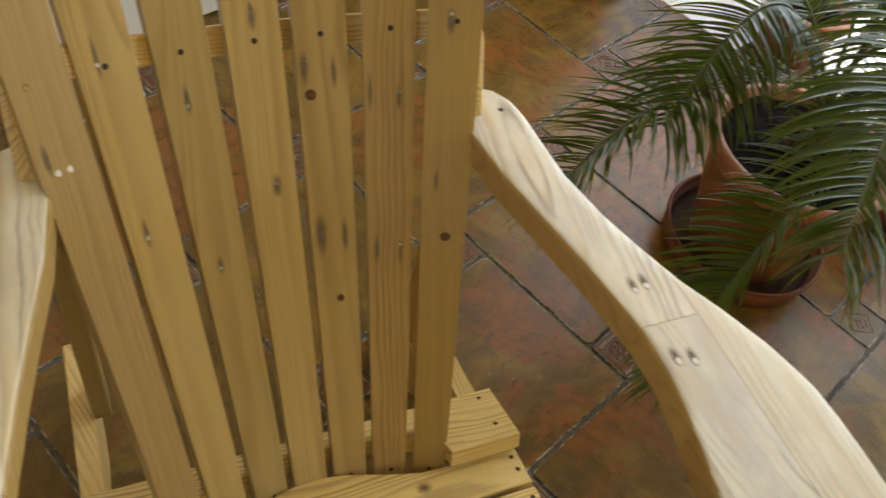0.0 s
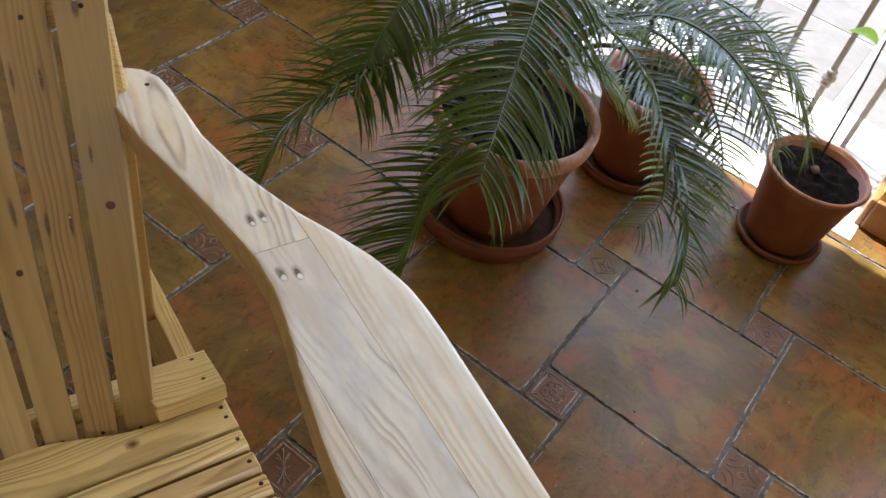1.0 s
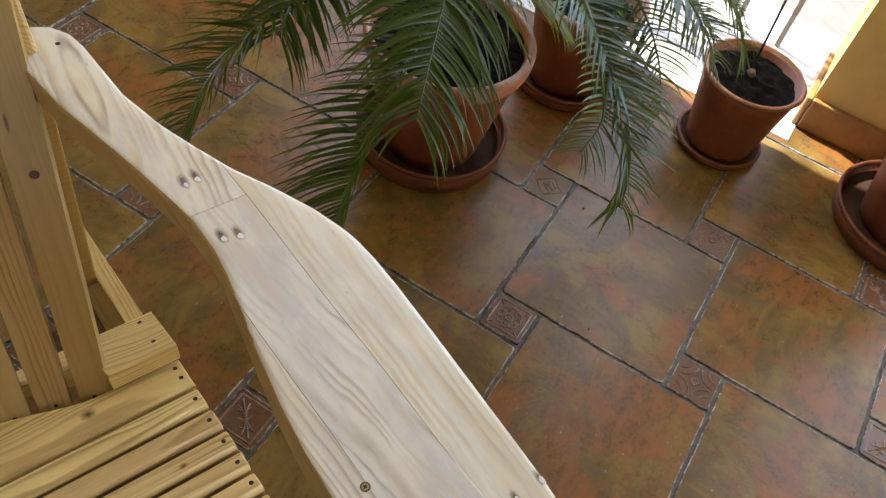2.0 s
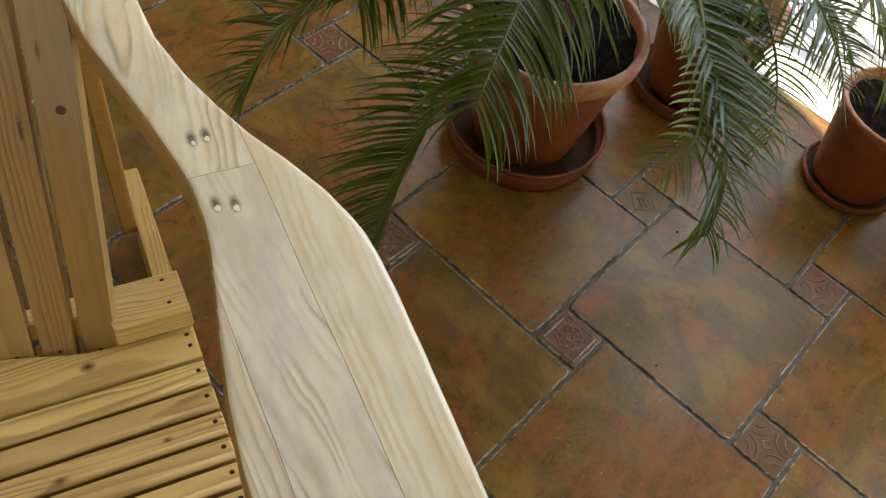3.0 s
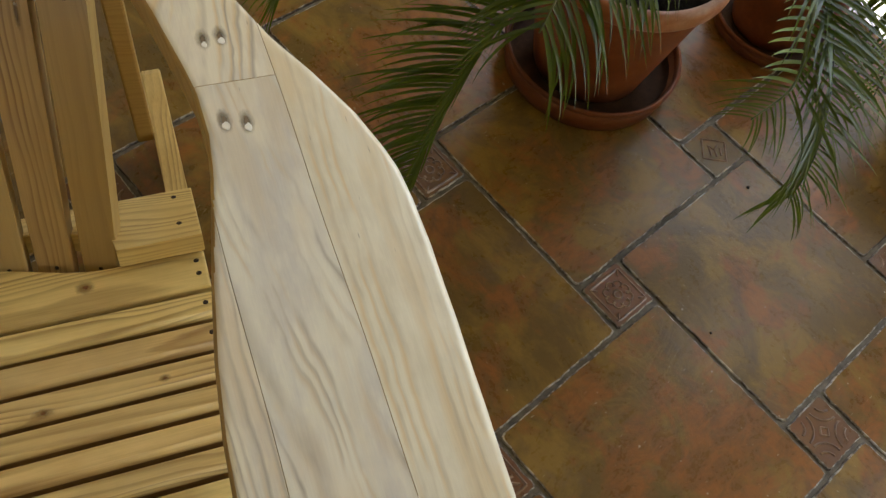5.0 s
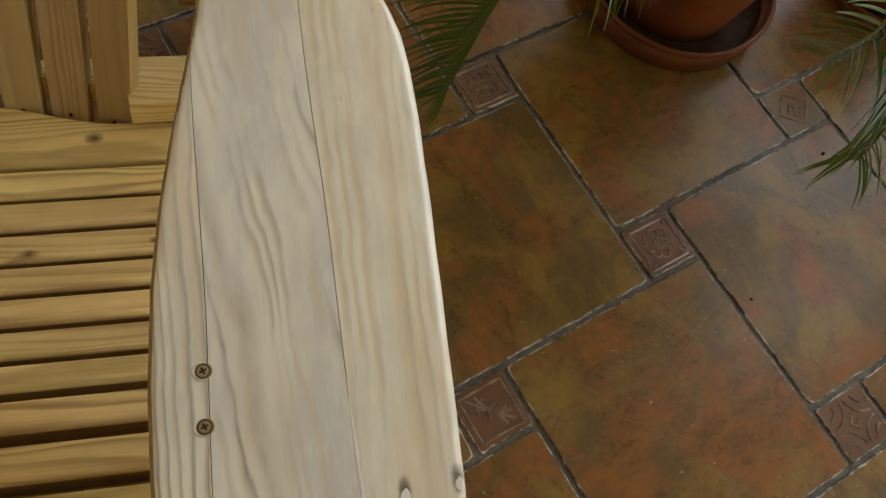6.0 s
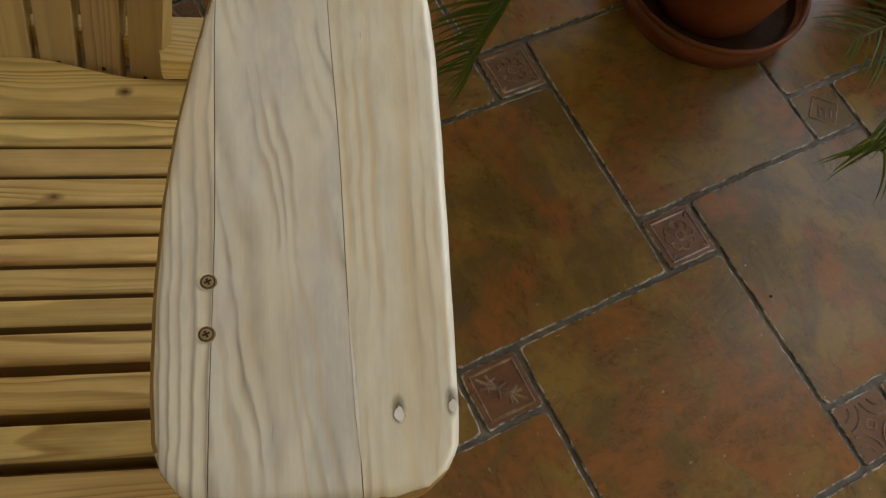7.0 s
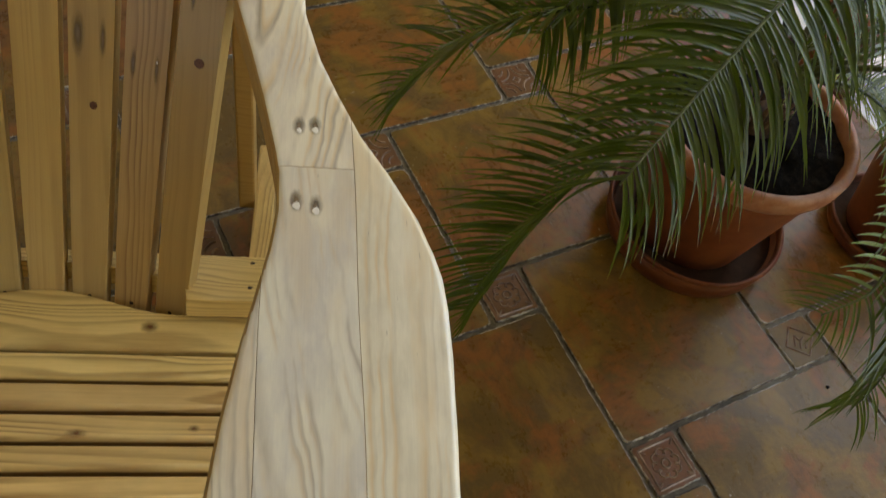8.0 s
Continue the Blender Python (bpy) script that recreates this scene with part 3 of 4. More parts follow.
terrace = new("terrace", mesh_of("terrace", box(U_DOOR + 0.42, 60.0, -40.0, 40.0, -0.3, -0.055), PALE_JOINT))
terrace.matrix_basis = ROOM
tagged(terrace, "pale stone terrace outside, bleached by sun", "terrace", kind="structure")
slab_mesh = mesh_of("paving_slab", box(-0.24, 0.24, -0.24, 0.24, -0.06, -0.052, 0.002), STONE)
for i in range(6):
    for j in range(7):
        part("paving_slab", slab_mesh, None, terrace, m=Matrix.Translation((U_DOOR + 0.68 + 0.5 * i, -1.1 + 0.5 * j, 0)))
parapet = new("terrace_wall", mesh_of("terrace_wall", box(U_DOOR + 3.7, U_DOOR + 3.9, -6, 8, -0.1, 1.0, 0.01), WHITE))
parapet.matrix_basis = ROOM
tagged(parapet, "whitewashed terrace wall in bright sun", "wall", kind="structure")


# ---- iron railing in the balcony opening ----
def railing():
    root = thing("iron_railing", "painted iron railing with collars across the balcony opening", "railing", m=ROOM)
    u = 1.94
    part("top_rail", box(u - 0.018, u + 0.018, V_PIER + 0.01, V_DOOR_END - 0.01, 0.98, 0.995, 0.003), IRON, root)
    bar = mesh_of("bar", box(-0.007, 0.007, -0.007, 0.007, 0.0, 0.98, 0.0012), IRON)
    knob = mesh_of("collar", lathe([(0.008, -0.024), (0.013, -0.022), (0.013, -0.014), (0.010, -0.011), (0.018, -0.004), (0.018, 0.004), (0.010, 0.011), (0.013, 0.014), (0.013, 0.022), (0.008, 0.024)], 16), IRON, True)
    for k in range(1, 13):
        v = V_PIER + 0.013 + 0.1175 * k
        b = part("bar", bar, None, root, m=Matrix.Translation((u, v, 0.004)))
        if k % 2 == 0:
            part("collar", knob, None, b, m=Matrix.Translation((0, 0, 0.15)))
    return root


railing()

# ---- the reclining garden chair ----
chair = thing("garden_chair", "unpainted pine garden chair with fanned back slats and broad sanded arms", "chair")
SEAT_SLOPE = 0.18


def seat_z(y):
    return 0.255 + SEAT_SLOPE * (0.12 - y)


TILT = Matrix.Rotation(-math.atan(SEAT_SLOPE), 4, "X")


def along_x(bm_len, depth, thick, bevel):
    """A board whose length, and grain, runs along local y; its front edge is rounded over, the rear one only eased."""
    front, rear = -depth / 2, depth / 2
    ring = [(rear, -thick), (rear, -0.0022), (rear - 0.0008, -0.0007), (rear - 0.0026, 0.0)]
    ring += [(front + bevel * (1 - math.sin(a)), -bevel * 1.1 * (1 - math.cos(a))) for a in (math.pi / 2 * k / 6 for k in range(7))]
    ring.append((front, -thick))
    bm = bmesh.new()
    ends = []
    for y, inset in ((-bm_len / 2, 0.0016), (-bm_len / 2 + 0.002, 0.0), (bm_len / 2 - 0.002, 0.0), (bm_len / 2, 0.0016)):
        ends.append([bm.verts.new((x * (1 - inset / rear), y, z - inset if z > -thick / 2 else z)) for x, z in ring])
    for p, q in zip(ends, ends[1:]):
        for k in range(len(ring)):
            face = bm.faces.new((p[k], p[(k + 1) % len(ring)], q[(k + 1) % len(ring)], q[k]))
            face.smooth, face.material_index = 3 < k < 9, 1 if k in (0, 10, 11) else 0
    bm.faces.new(ends[0])
    bm.faces.new(ends[-1])
    return bm


QUARTER = Matrix.Rotation(radians(-90), 4, "Z")
EDGES = [0.0835, 0.0445, 0.0065, -0.0295, -0.063, -0.0965, -0.129, -0.160, -0.200, -0.2435, -0.285, -0.327]
MID = -0.009
SCREW = mesh_of("screw", lathe([(0, -0.0012), (0.0011, -0.0012), (0.0013, 0.0002), (0.0030, 0.0005), (0.0036, 0.0001)], 12), STEEL, True)
DARK = mesh_of("screw_hole", lathe([(0, 0.0004), (0.0024, 0.0004), (0.0030, 0.0)], 12), HOLE)
def filler():
    """A dab of filler with an uneven outline."""
    bm = lathe([(0, 0.0003), (0.0026, 0.0003), (0.0031, 0.0)], 13)
    for v in bm.verts:
        k = 1 + 0.45 * noise.noise(Vector((v.co.x * 330, v.co.y * 330, 3.0)))
        v.co.x, v.co.y = v.co.x * k, v.co.y * k
    return bm


PLUG = mesh_of("filler_plug", filler(), FILLER)


def spot(mesh, name, parent, x, y, z=0.0, sx=1.0, sy=1.0, label=""):
    return part(name, mesh, None, parent, label, Matrix.Translation((x, y, z)) @ Matrix.Diagonal((sx, sy, 1, 1)))


KNOT_MESH = mesh_of("knot", lathe([(0, 0.0004), (0.0052, 0.0004), (0.0058, 0.0)], 16), KNOT)
SOFT_MESH = mesh_of("knot", lathe([(0, 0.0), (1.0, 0.0)], 20), SOFT_KNOT)
STAIN_MESH = mesh_of("stain", lathe([(0, 0.0), (1.0, 0.0)], 20), GREY_STAIN)


def stain(parent, x, y, rx, ry, z=0.0003):
    return part("stain", STAIN_MESH, None, parent, "", Matrix.Translation((x, y, z)) @ Matrix.Diagonal((rx, ry, 1, 1)))


# seat: one shaped slat at the back and ten narrow ones
def shaped_slat():
    pts = [(0.085, -0.257), (0.085, 0.239), (0.137, 0.239), (0.137, 0.140)]
    for k in range(1, 24):
        x = 0.150 - 0.300 * k / 24
        pts.append((0.137 + 0.032 * 0.5 * (1 + math.cos(math.pi * x / 0.150)), x + MID))
    pts += [(0.137, -0.158), (0.137, -0.257)]
    # local x runs down the seat, local y to the chair's side
    return slab([(y - 0.1, x) for y, x in pts], -0.022, 0.0, 0.003, 3)


def slat_pose(y):
    """Local y to the chair's side, local x up the seat, z out of it."""
    m = TILT.to_3x3()
    up, out = m @ Vector((0, 1, 0)), m @ Vector((0, 0, 1))
    r = Matrix(((0, 1, 0), (up.y, 0, out.y), (up.z, 0, out.z))).to_4x4()
    return Matrix.Translation((0, y, seat_z(y))) @ r


back_slat = part("seat_slat", shaped_slat(), PINE, chair, "wide pine seat slat with a curved rear edge", slat_pose(0.1))
for side in (-1, 1):
    for y in (0.024, 0.006):
        spot(DARK, "screw_hole", back_slat, y, side * 0.229)
spot(SOFT_MESH, "knot", back_slat, 0.018, 0.112, 0.0004, 0.010, 0.012)
for k, (far, near) in enumerate(zip(EDGES, EDGES[1:])):
    gap = 0.0074 if k < 7 else 0.0122
    y = (far + near) / 2
    depth = (far - near) * math.sqrt(1 + SEAT_SLOPE**2) - gap
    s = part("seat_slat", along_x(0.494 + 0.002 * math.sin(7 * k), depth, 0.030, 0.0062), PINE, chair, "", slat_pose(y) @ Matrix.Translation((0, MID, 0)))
    # painted shade for the slat's rear, front and underside
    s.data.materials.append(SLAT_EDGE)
    for side in (-1, 1):
        spot(DARK, "screw_hole", s, 0.002, side * 0.238)
    if k == 2:
        spot(SOFT_MESH, "knot", s, -0.0085, 0.070, 0.0004, 0.006, 0.013)
        spot(SOFT_MESH, "knot", s, -0.002, 0.184, 0.0004, 0.005, 0.007)


# the two long side rails run down to the floor at the back
def rail(x0, x1):
    outline = [(-0.335, seat_z(-0.335) - 0.024), (0.225, seat_z(0.225) - 0.024), (0.468, seat_z(0.468) - 0.024), (0.480, seat_z(0.48) - 0.028), (0.485, seat_z(0.485) - 0.040), (0.485, 0.0), (0.375, 0.0), (0.30, 0.085), (0.0, 0.16), (-0.335, 0.215)]
    bm = slab([(z, y) for y, z in outline], x0, x1, 0.003)
    return bm


UPRIGHT = Matrix(((0, 0, 1, 0), (0, 1, 0, 0), (1, 0, 0, 0), (0, 0, 0, 1)))
for x0, x1 in ((0.212, 0.238), (-0.256, -0.230)):
    r = part("side_rail", rail(x0, x1), PINE, chair, "", UPRIGHT)

# cross board behind the back's foot
cm = Matrix.Translation((MID, 0.180, 0.268)) @ Matrix.Rotation(-math.atan(0.36), 4, "X") @ Matrix.Rotation(radians(90), 4, "Z")


def cross_board():
    front = []
    for k in range(-125, 126):
        x = k / 500
        front.append((x, -0.043 if abs(x) > 0.158 else 0.018 - 0.036 * (x / 0.158) ** 2))
    pts = front + [(0.25, 0.043), (-0.25, 0.043)]
    return slab([(y, -x) for x, y in pts], -0.024, 0.0, 0.0022)


cross = part("cross_board", cross_board(), PINE, chair, "", cm)
for side in (-1, 1):
    for x in (-0.018, 0.030):
        spot(DARK, "screw_hole", cross, x, side * 0.229)

# fanned back slats
BACK_REACH = 0.74


def back_slat_mesh():
    w0, w1 = 0.0190, 0.0300
    n = 8
    right = [(w0 + (w1 - w0) * k / n, BACK_REACH * k / n) for k in range(n + 1)]
    pts = right + [(0.015, BACK_REACH + 0.012), (-0.015, BACK_REACH + 0.012)] + [(-x, y) for x, y in reversed(right)]
    return slab(pts, -0.020, 0.0, 0.004, 3)


LEAN = {-3: -0.003, -2: -0.011, -1: -0.005, 0: 0.004, 1: 0.0065, 2: 0.0105, 3: 0.004}
HOLES = {-3: 0.5245, -2: 0.521, -1: 0.5194, 0: 0.5205, 1: 0.5232, 2: 0.5291, 3: 0.5407}
slats = []
for i in range(-3, 4):
    foot = Vector((MID + i * 0.0455, 0.156 - 0.0024 * i * i, 0.228))
    high = Vector((MID + i * 0.0630 + LEAN[i], 0.473 - 0.0076 * i * i, 0.675))
    ln = (high - foot).normalized()
    out = Vector((-0.13 * i, -1.0, 0.0))
    out = (out - ln * out.dot(ln)).normalized()
    across = ln.cross(out)
    m = Matrix((across, ln, out)).transposed().to_4x4()
    m.translation = foot
    s = part("back_slat", back_slat_mesh(), PINE_RED if i == 3 else PINE_LINED if i == 2 else PINE_SOFT, chair, "", m)
    slats.append(s)
    spot(DARK, "screw_hole", s, 0.001 * (i % 3), 0.018, 0, 0.8, 0.8)
    if i == -3:
        spot(SCREW, "screw", s, -0.0105, HOLES[i], 0.0003, 1.1, 1.1, "small brass screw")
    else:
        spot(DARK, "screw_hole", s, 0.0006 * i, HOLES[i], 0, 1.0, 1.0)


def rest(index, marks):
    for kind, x, y, a, b in marks:
        s = slats[index]
        x -= LEAN[index - 3] * y / 0.548
        if kind == "knot":
            spot(KNOT_MESH, "knot", s, x, y, 0, a, b)
        elif kind == "stain":
            stain(s, x, y, a, b)
        else:
            spot(PLUG, "filler_plug", s, x, y, 0, a, b)


rest(6, [("knot", 0.005, 0.3135, 1.0, 0.9), ("stain", 0.0, 0.540, 0.006, 0.016), ("plug", 0.0, 0.5475, 0.6, 0.8), ("stain", -0.008, 0.376, 0.003, 0.014)])
rest(5, [("stain", -0.011, 0.465, 0.003, 0.022), ("stain", 0.0185, 0.46, 0.003, 0.018), ("plug", 0.0185, 0.465, 0.6, 0.8), ("stain", -0.008, 0.295, 0.004, 0.02), ("stain", 0.0175, 0.292, 0.003, 0.02), ("plug", 0.0175, 0.300, 0.4, 0.5)])
rest(4, [("knot", -0.008, 0.4635, 1.0, 1.0), ("knot", 0.006, 0.241, 0.7, 0.75), ("stain", -0.0095, 0.315, 0.008, 0.026), ("stain", 0.016, 0.312, 0.004, 0.024), ("stain", -0.0125, 0.49, 0.005, 0.02), ("stain", 0.017, 0.485, 0.004, 0.02), ("plug", -0.0125, 0.497, 0.4, 0.4)])
rest(3, [("stain", 0.007, 0.374, 0.006, 0.014), ("plug", 0.007, 0.3765, 0.7, 0.8), ("stain", 0.004, 0.544, 0.005, 0.016), ("plug", 0.004, 0.5475, 0.6, 0.8)])
rest(2, [("stain", -0.008, 0.474, 0.004, 0.018), ("plug", -0.0088, 0.4688, 0.6, 0.8), ("stain", -0.007, 0.304, 0.004, 0.012), ("plug", -0.0075, 0.301, 0.5, 0.7)])
rest(1, [("stain", -0.018, 0.53, 0.003, 0.024), ("plug", -0.018, 0.5238, 0.6, 0.8), ("stain", -0.014, 0.360, 0.004, 0.018), ("plug", -0.0135, 0.356, 0.7, 0.9)])
rest(0, [("plug", -0.012, 0.4465, 0.9, 1.1), ("plug", -0.001, 0.4467, 0.9, 1.1), ("stain", -0.018, 0.46, 0.004, 0.018)])

# batten behind the slats, with an upright on each arm
def curved_batten():
    """A bowed board against the slats' backs; its grain runs along local y, across the chair."""
    bm = bmesh.new()
    rows = []
    for k in range(-21, 22):
        x = k / 100
        bow, rise = 1.25 * x * x, 0.8 * x * x
        corners = []
        for y, z in ((0.464, 0.633), (0.481, 0.656), (0.501, 0.642), (0.484, 0.619)):
            corners.append(bm.verts.new((bow - y, x, z + rise)))
        rows.append(corners)
    for p, q in zip(rows, rows[1:]):
        for k in range(4):
            bm.faces.new((p[k], p[(k + 1) % 4], q[(k + 1) % 4], q[k]))
    bm.faces.new(rows[0])
    bm.faces.new(rows[-1])
    return bm


batten = part("batten", curved_batten(), PINE, chair, "", QUARTER)


# ---- broad arms glued up from strips ----
def inner_edge(y):
    ks = [(-0.364, 0.250), (-0.358, 0.236), (-0.346, 0.226), (-0.33, 0.2205), (-0.30, 0.218), (-0.25, 0.217), (-0.19, 0.219), (-0.14, 0.224), (-0.09, 0.232), (-0.04, 0.2415), (0.0, 0.249), (0.035, 0.2528), (0.075, 0.2515), (0.10, 0.247), (0.16, 0.234), (0.22, 0.219), (0.28, 0.203), (0.34, 0.194), (0.40, 0.188), (0.43, 0.186), (0.45, 0.19)]
    return float(np.interp(y, [k[0] for k in ks], [k[1] for k in ks]))


def outer_edge(y):
    ks = [(-0.364, 0.345), (-0.360, 0.362), (-0.352, 0.373), (-0.340, 0.3795), (-0.32, 0.3815), (-0.25, 0.3835), (-0.15, 0.386), (-0.09, 0.3868), (-0.05, 0.386), (-0.02, 0.383), (0.0, 0.378), (0.035, 0.366), (0.08, 0.344), (0.12, 0.321), (0.165, 0.302), (0.21, 0.285), (0.27, 0.270), (0.32, 0.2665), (0.36, 0.264), (0.385, 0.259), (0.405, 0.245), (0.415, 0.225), (0.42, 0.19)]
    return float(np.interp(y, [k[0] for k in ks], [k[1] for k in ks]))


ARM_Z, ARM_T = 0.597, 0.034


RIM = []
for k in range(1600):
    y = -0.364 + 0.784 * k / 1599
    RIM += [(inner_edge(y), y), (outer_edge(y), y)]
RIM += [(0.250 + 0.095 * k / 160, -0.364) for k in range(161)]
RIM = np.array(RIM)
ROUND = 0.0062


def rounded(x, y):
    """The height of the arm's top, which falls off in a quarter circle at its free rim."""
    d = min(ROUND, float(np.sqrt(((RIM - (x, y)) ** 2).sum(1).min())))
    return -ROUND + math.sqrt(max(0.0, ROUND**2 - (ROUND - d) ** 2))


def strip(x_low, x_high, y_low, y_high):
    ys = [y_low + (y_high - y_low) * k / 80 for k in range(81)]
    ys += [y_low + (y_high - y_low) / 80 * f for f in (0.06, 0.2, 0.42, 0.7)]
    rows = [(y, max(inner_edge(y), x_low(y)), min(outer_edge(y), x_high(y))) for y in sorted(ys)]
    rows = [r for r in rows if r[2] - r[1] > 0.0006]
    near = (0.0, 0.0004, 0.0012, 0.0026, 0.0044, 0.0064)
    bm = bmesh.new()
    top, low = [], []
    for y, x0, x1 in rows:
        k = min(1.0, (x1 - x0) / 0.0160)
        xs = [x0 + o * k for o in near] + [x0 + 0.0064 * k + (x1 - x0 - 0.0128 * k) * f / 5 for f in range(1, 5)] + [x1 - o * k for o in reversed(near)]
        top.append([bm.verts.new((x, y, rounded(x, y))) for x in xs])
        low.append([bm.verts.new((x, y, -ARM_T)) for x in xs])
    for grid in (top, low):
        for p, q in zip(grid, grid[1:]):
            for k in range(len(p) - 1):
                face = bm.faces.new((p[k], p[k + 1], q[k + 1], q[k]))
                face.smooth = True
                at = p[k].co
                # faces low on the rim turn brown, from higher up on the inner side
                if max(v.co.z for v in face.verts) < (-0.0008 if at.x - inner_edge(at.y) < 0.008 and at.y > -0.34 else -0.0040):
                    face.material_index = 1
    rim = [(r[0], s[0]) for r, s in zip(top, low)], [(r[-1], s[-1]) for r, s in zip(top, low)], list(zip(top[0], low[0])), list(zip(top[-1], low[-1]))
    for line in rim:
        copy = [(bm.verts.new(t.co), bm.verts.new(s.co)) for t, s in line]
        for (t0, s0), (t1, s1) in zip(copy, copy[1:]):
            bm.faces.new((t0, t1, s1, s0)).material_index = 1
    return bm


def arm(side):
    m = Matrix.Translation((0, 0, ARM_Z))
    root = new("arm")
    root.parent = chair
    root.matrix_basis = m
    tagged(root, "broad sanded pine arm with filled screw holes")
    seam0, seam1 = (lambda y: 0.2456 - 0.014 * y + 0.0008 * math.sin(23 * y)), (lambda y: 0.3165 - 0.029 * y + 0.0005 * math.sin(31 * y))
    cut = 0.0802
    low, far = (lambda y: -1.0), (lambda y: 1.0)
    g = 0.00022
    pieces = [
        (low, lambda y: seam0(y) - g, -0.364, 0.02),
        (lambda y: seam0(y) + g, lambda y: seam1(y) - g, -0.364, cut - g),
        (lambda y: seam1(y) + g, far, -0.364, 0.150),
        (low, lambda y: seam1(y) - g, cut + g, 0.42),
    ]
    for (low_x, high_x, y0, y1), wood_of in zip(pieces, (STRIP_INNER, STRIP_MIDDLE, STRIP_OUTER, STRIP_REAR)):
        bm = strip(low_x, high_x, y0, y1)
        if side < 0:
            for v in bm.verts:
                v.co.x = 2 * MID - v.co.x
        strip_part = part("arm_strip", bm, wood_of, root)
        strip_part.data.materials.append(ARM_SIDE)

    def on(mesh, name, x, y, sx=1.0, sy=1.0, z=0.0):
        spot(mesh, name, root, x if side > 0 else 2 * MID - x, y, z, sx, sy)

    for x, y, sx, sy in ((0.2685, 0.040, 1.05, 1.3), (0.2840, 0.0358, 0.95, 1.25), (0.2682, 0.1195, 0.7, 1.0), (0.2815, 0.121, 0.95, 1.15)):
        stain(root, x if side > 0 else 2 * MID - x, y + 0.005, 0.0062, 0.0125)
        on(PLUG, "filler_plug", x, y, sx, sy, 0.0004)
    for x, y, sx, sy in ((0.348, -0.322, 0.9, 1.4), (0.3775, -0.319, 0.8, 1.3)):
        stain(root, x if side > 0 else 2 * MID - x, y + 0.003, 0.0046, 0.0098)
        on(PLUG, "filler_plug", x, y, sx, sy, 0.0004)
    for y in (-0.243, -0.2735):
        on(mesh_sink, "countersink", 0.247, y, z=0.0003)
    on(DARK, "screw_hole", 0.240, 0.372)
    crack = bmesh.new()
    edge = []
    for k in range(15):
        y = -0.350 + 0.095 * k / 14
        w = 0.0011 * (0.4 + abs(noise.noise(Vector((0, y * 160, 1.0)))) * 1.6) * math.sin(math.pi * (k + 0.4) / 15)
        x = seam1(y) + 0.0004 * noise.noise(Vector((0, y * 90, 4.0)))
        x = x if side > 0 else 2 * MID - x
        edge.append((crack.verts.new((x - w, y, 0.0003)), crack.verts.new((x + w, y, 0.0003))))
    for (p, q), (r, s) in zip(edge, edge[1:]):
        crack.faces.new((p, q, s, r))
    part("seam_filler", crack, FILLER, root)
    return root


def cross_screw():
    """A cross-slot brass head on discs painted as a hole's lit lip and shade."""
    bm = bmesh.new()

    def add(piece, index, dx=0.0):
        me = bpy.data.meshes.new("piece")
        piece.to_mesh(me)
        piece.free()
        first = len(bm.faces)
        bm.from_mesh(me)
        bm.faces.ensure_lookup_table()
        for face in bm.faces[first:]:
            face.material_index = index
            if dx:
                for v in face.verts:
                    v.tag = True
        if dx:
            for v in bm.verts:
                if v.tag:
                    v.co.x += dx
                    v.tag = False
        bpy.data.meshes.remove(me)

    add(lathe([(0.0, 0.0002), (0.0050, 0.0002), (0.0053, 0.0)], 24), 2, -0.0008)
    add(lathe([(0.0, 0.0003), (0.0046, 0.0003), (0.0048, 0.0)], 24), 3)
    add(lathe([(0.0030, 0.0004), (0.0036, 0.0004), (0.0040, 0.0003)], 24), 1, -0.0002)
    add(lathe([(0.0, 0.0006), (0.0022, 0.0006), (0.0033, 0.0004)], 20), 0, -0.0002)
    for ax, ay in ((0.0021, 0.0006), (0.0006, 0.0021)):
        face = bm.faces.new([bm.verts.new((x * 0.9 - y * 0.42 - 0.0002, x * 0.42 + y * 0.9, 0.0009)) for x, y in ((-ax, -ay), (ax, -ay), (ax, ay), (-ax, ay))])
        face.material_index = 1
    me = mesh_of("countersink", bm, BRASS)
    me.materials.append(HOLE)
    me.materials.append(LIT_LIP)
    me.materials.append(HOLE_WALL)
    return me


mesh_sink = cross_screw()
arms = [arm(1), arm(-1)]

# legs and posts
for side in (-1, 1):
    def at(x, y, z=0.0):
        return Matrix.Translation((x if side > 0 else 2 * MID - x, y, z))

    leg = part("front_leg", box(-0.0125, 0.0125, -0.045, 0.045, 0.0, ARM_Z - ARM_T, 0.003), PINE, chair, "", at(0.2515, -0.258))
    post = part("rear_post", box(-0.011, 0.011, -0.022, 0.022, 0.175, ARM_Z - ARM_T, 0.003), PINE_RED, chair, "", at(0.2025, 0.374))
    up = part("bracket", box(-0.013, 0.013, -0.011, 0.011, 0.0, 0.092, 0.005), PINE, chair, "", at(0.204, 0.374, ARM_Z - 0.004) @ Matrix.Rotation(-0.45, 4, "X"))
part("front_board", box(-0.21, 0.21, -0.012, 0.012, 0.23, 0.315, 0.003), PINE, chair, "", Matrix.Translation((0, -0.318, 0)))


# ---- pots ----
def pot(name, x, y, height, base, rim, wall_t, label, soil_drop=0.035, saucer_r=0.0, saucer_h=0.0, lift=0.012, band=0.035, lip_out=0.012):
    z0 = lift if saucer_r else 0.0
    root = thing(name, label, "plant pot", "terracotta pots", Matrix.Translation((x, y, z0)))
    lip = rim - lip_out
    body = [(0, 0), (base * 0.96, 0), (base, 0.006)]
    for k in range(1, 9):
        f = k / 8
        body.append((base + (lip - base) * f, 0.006 + (height - band - 0.006) * f))
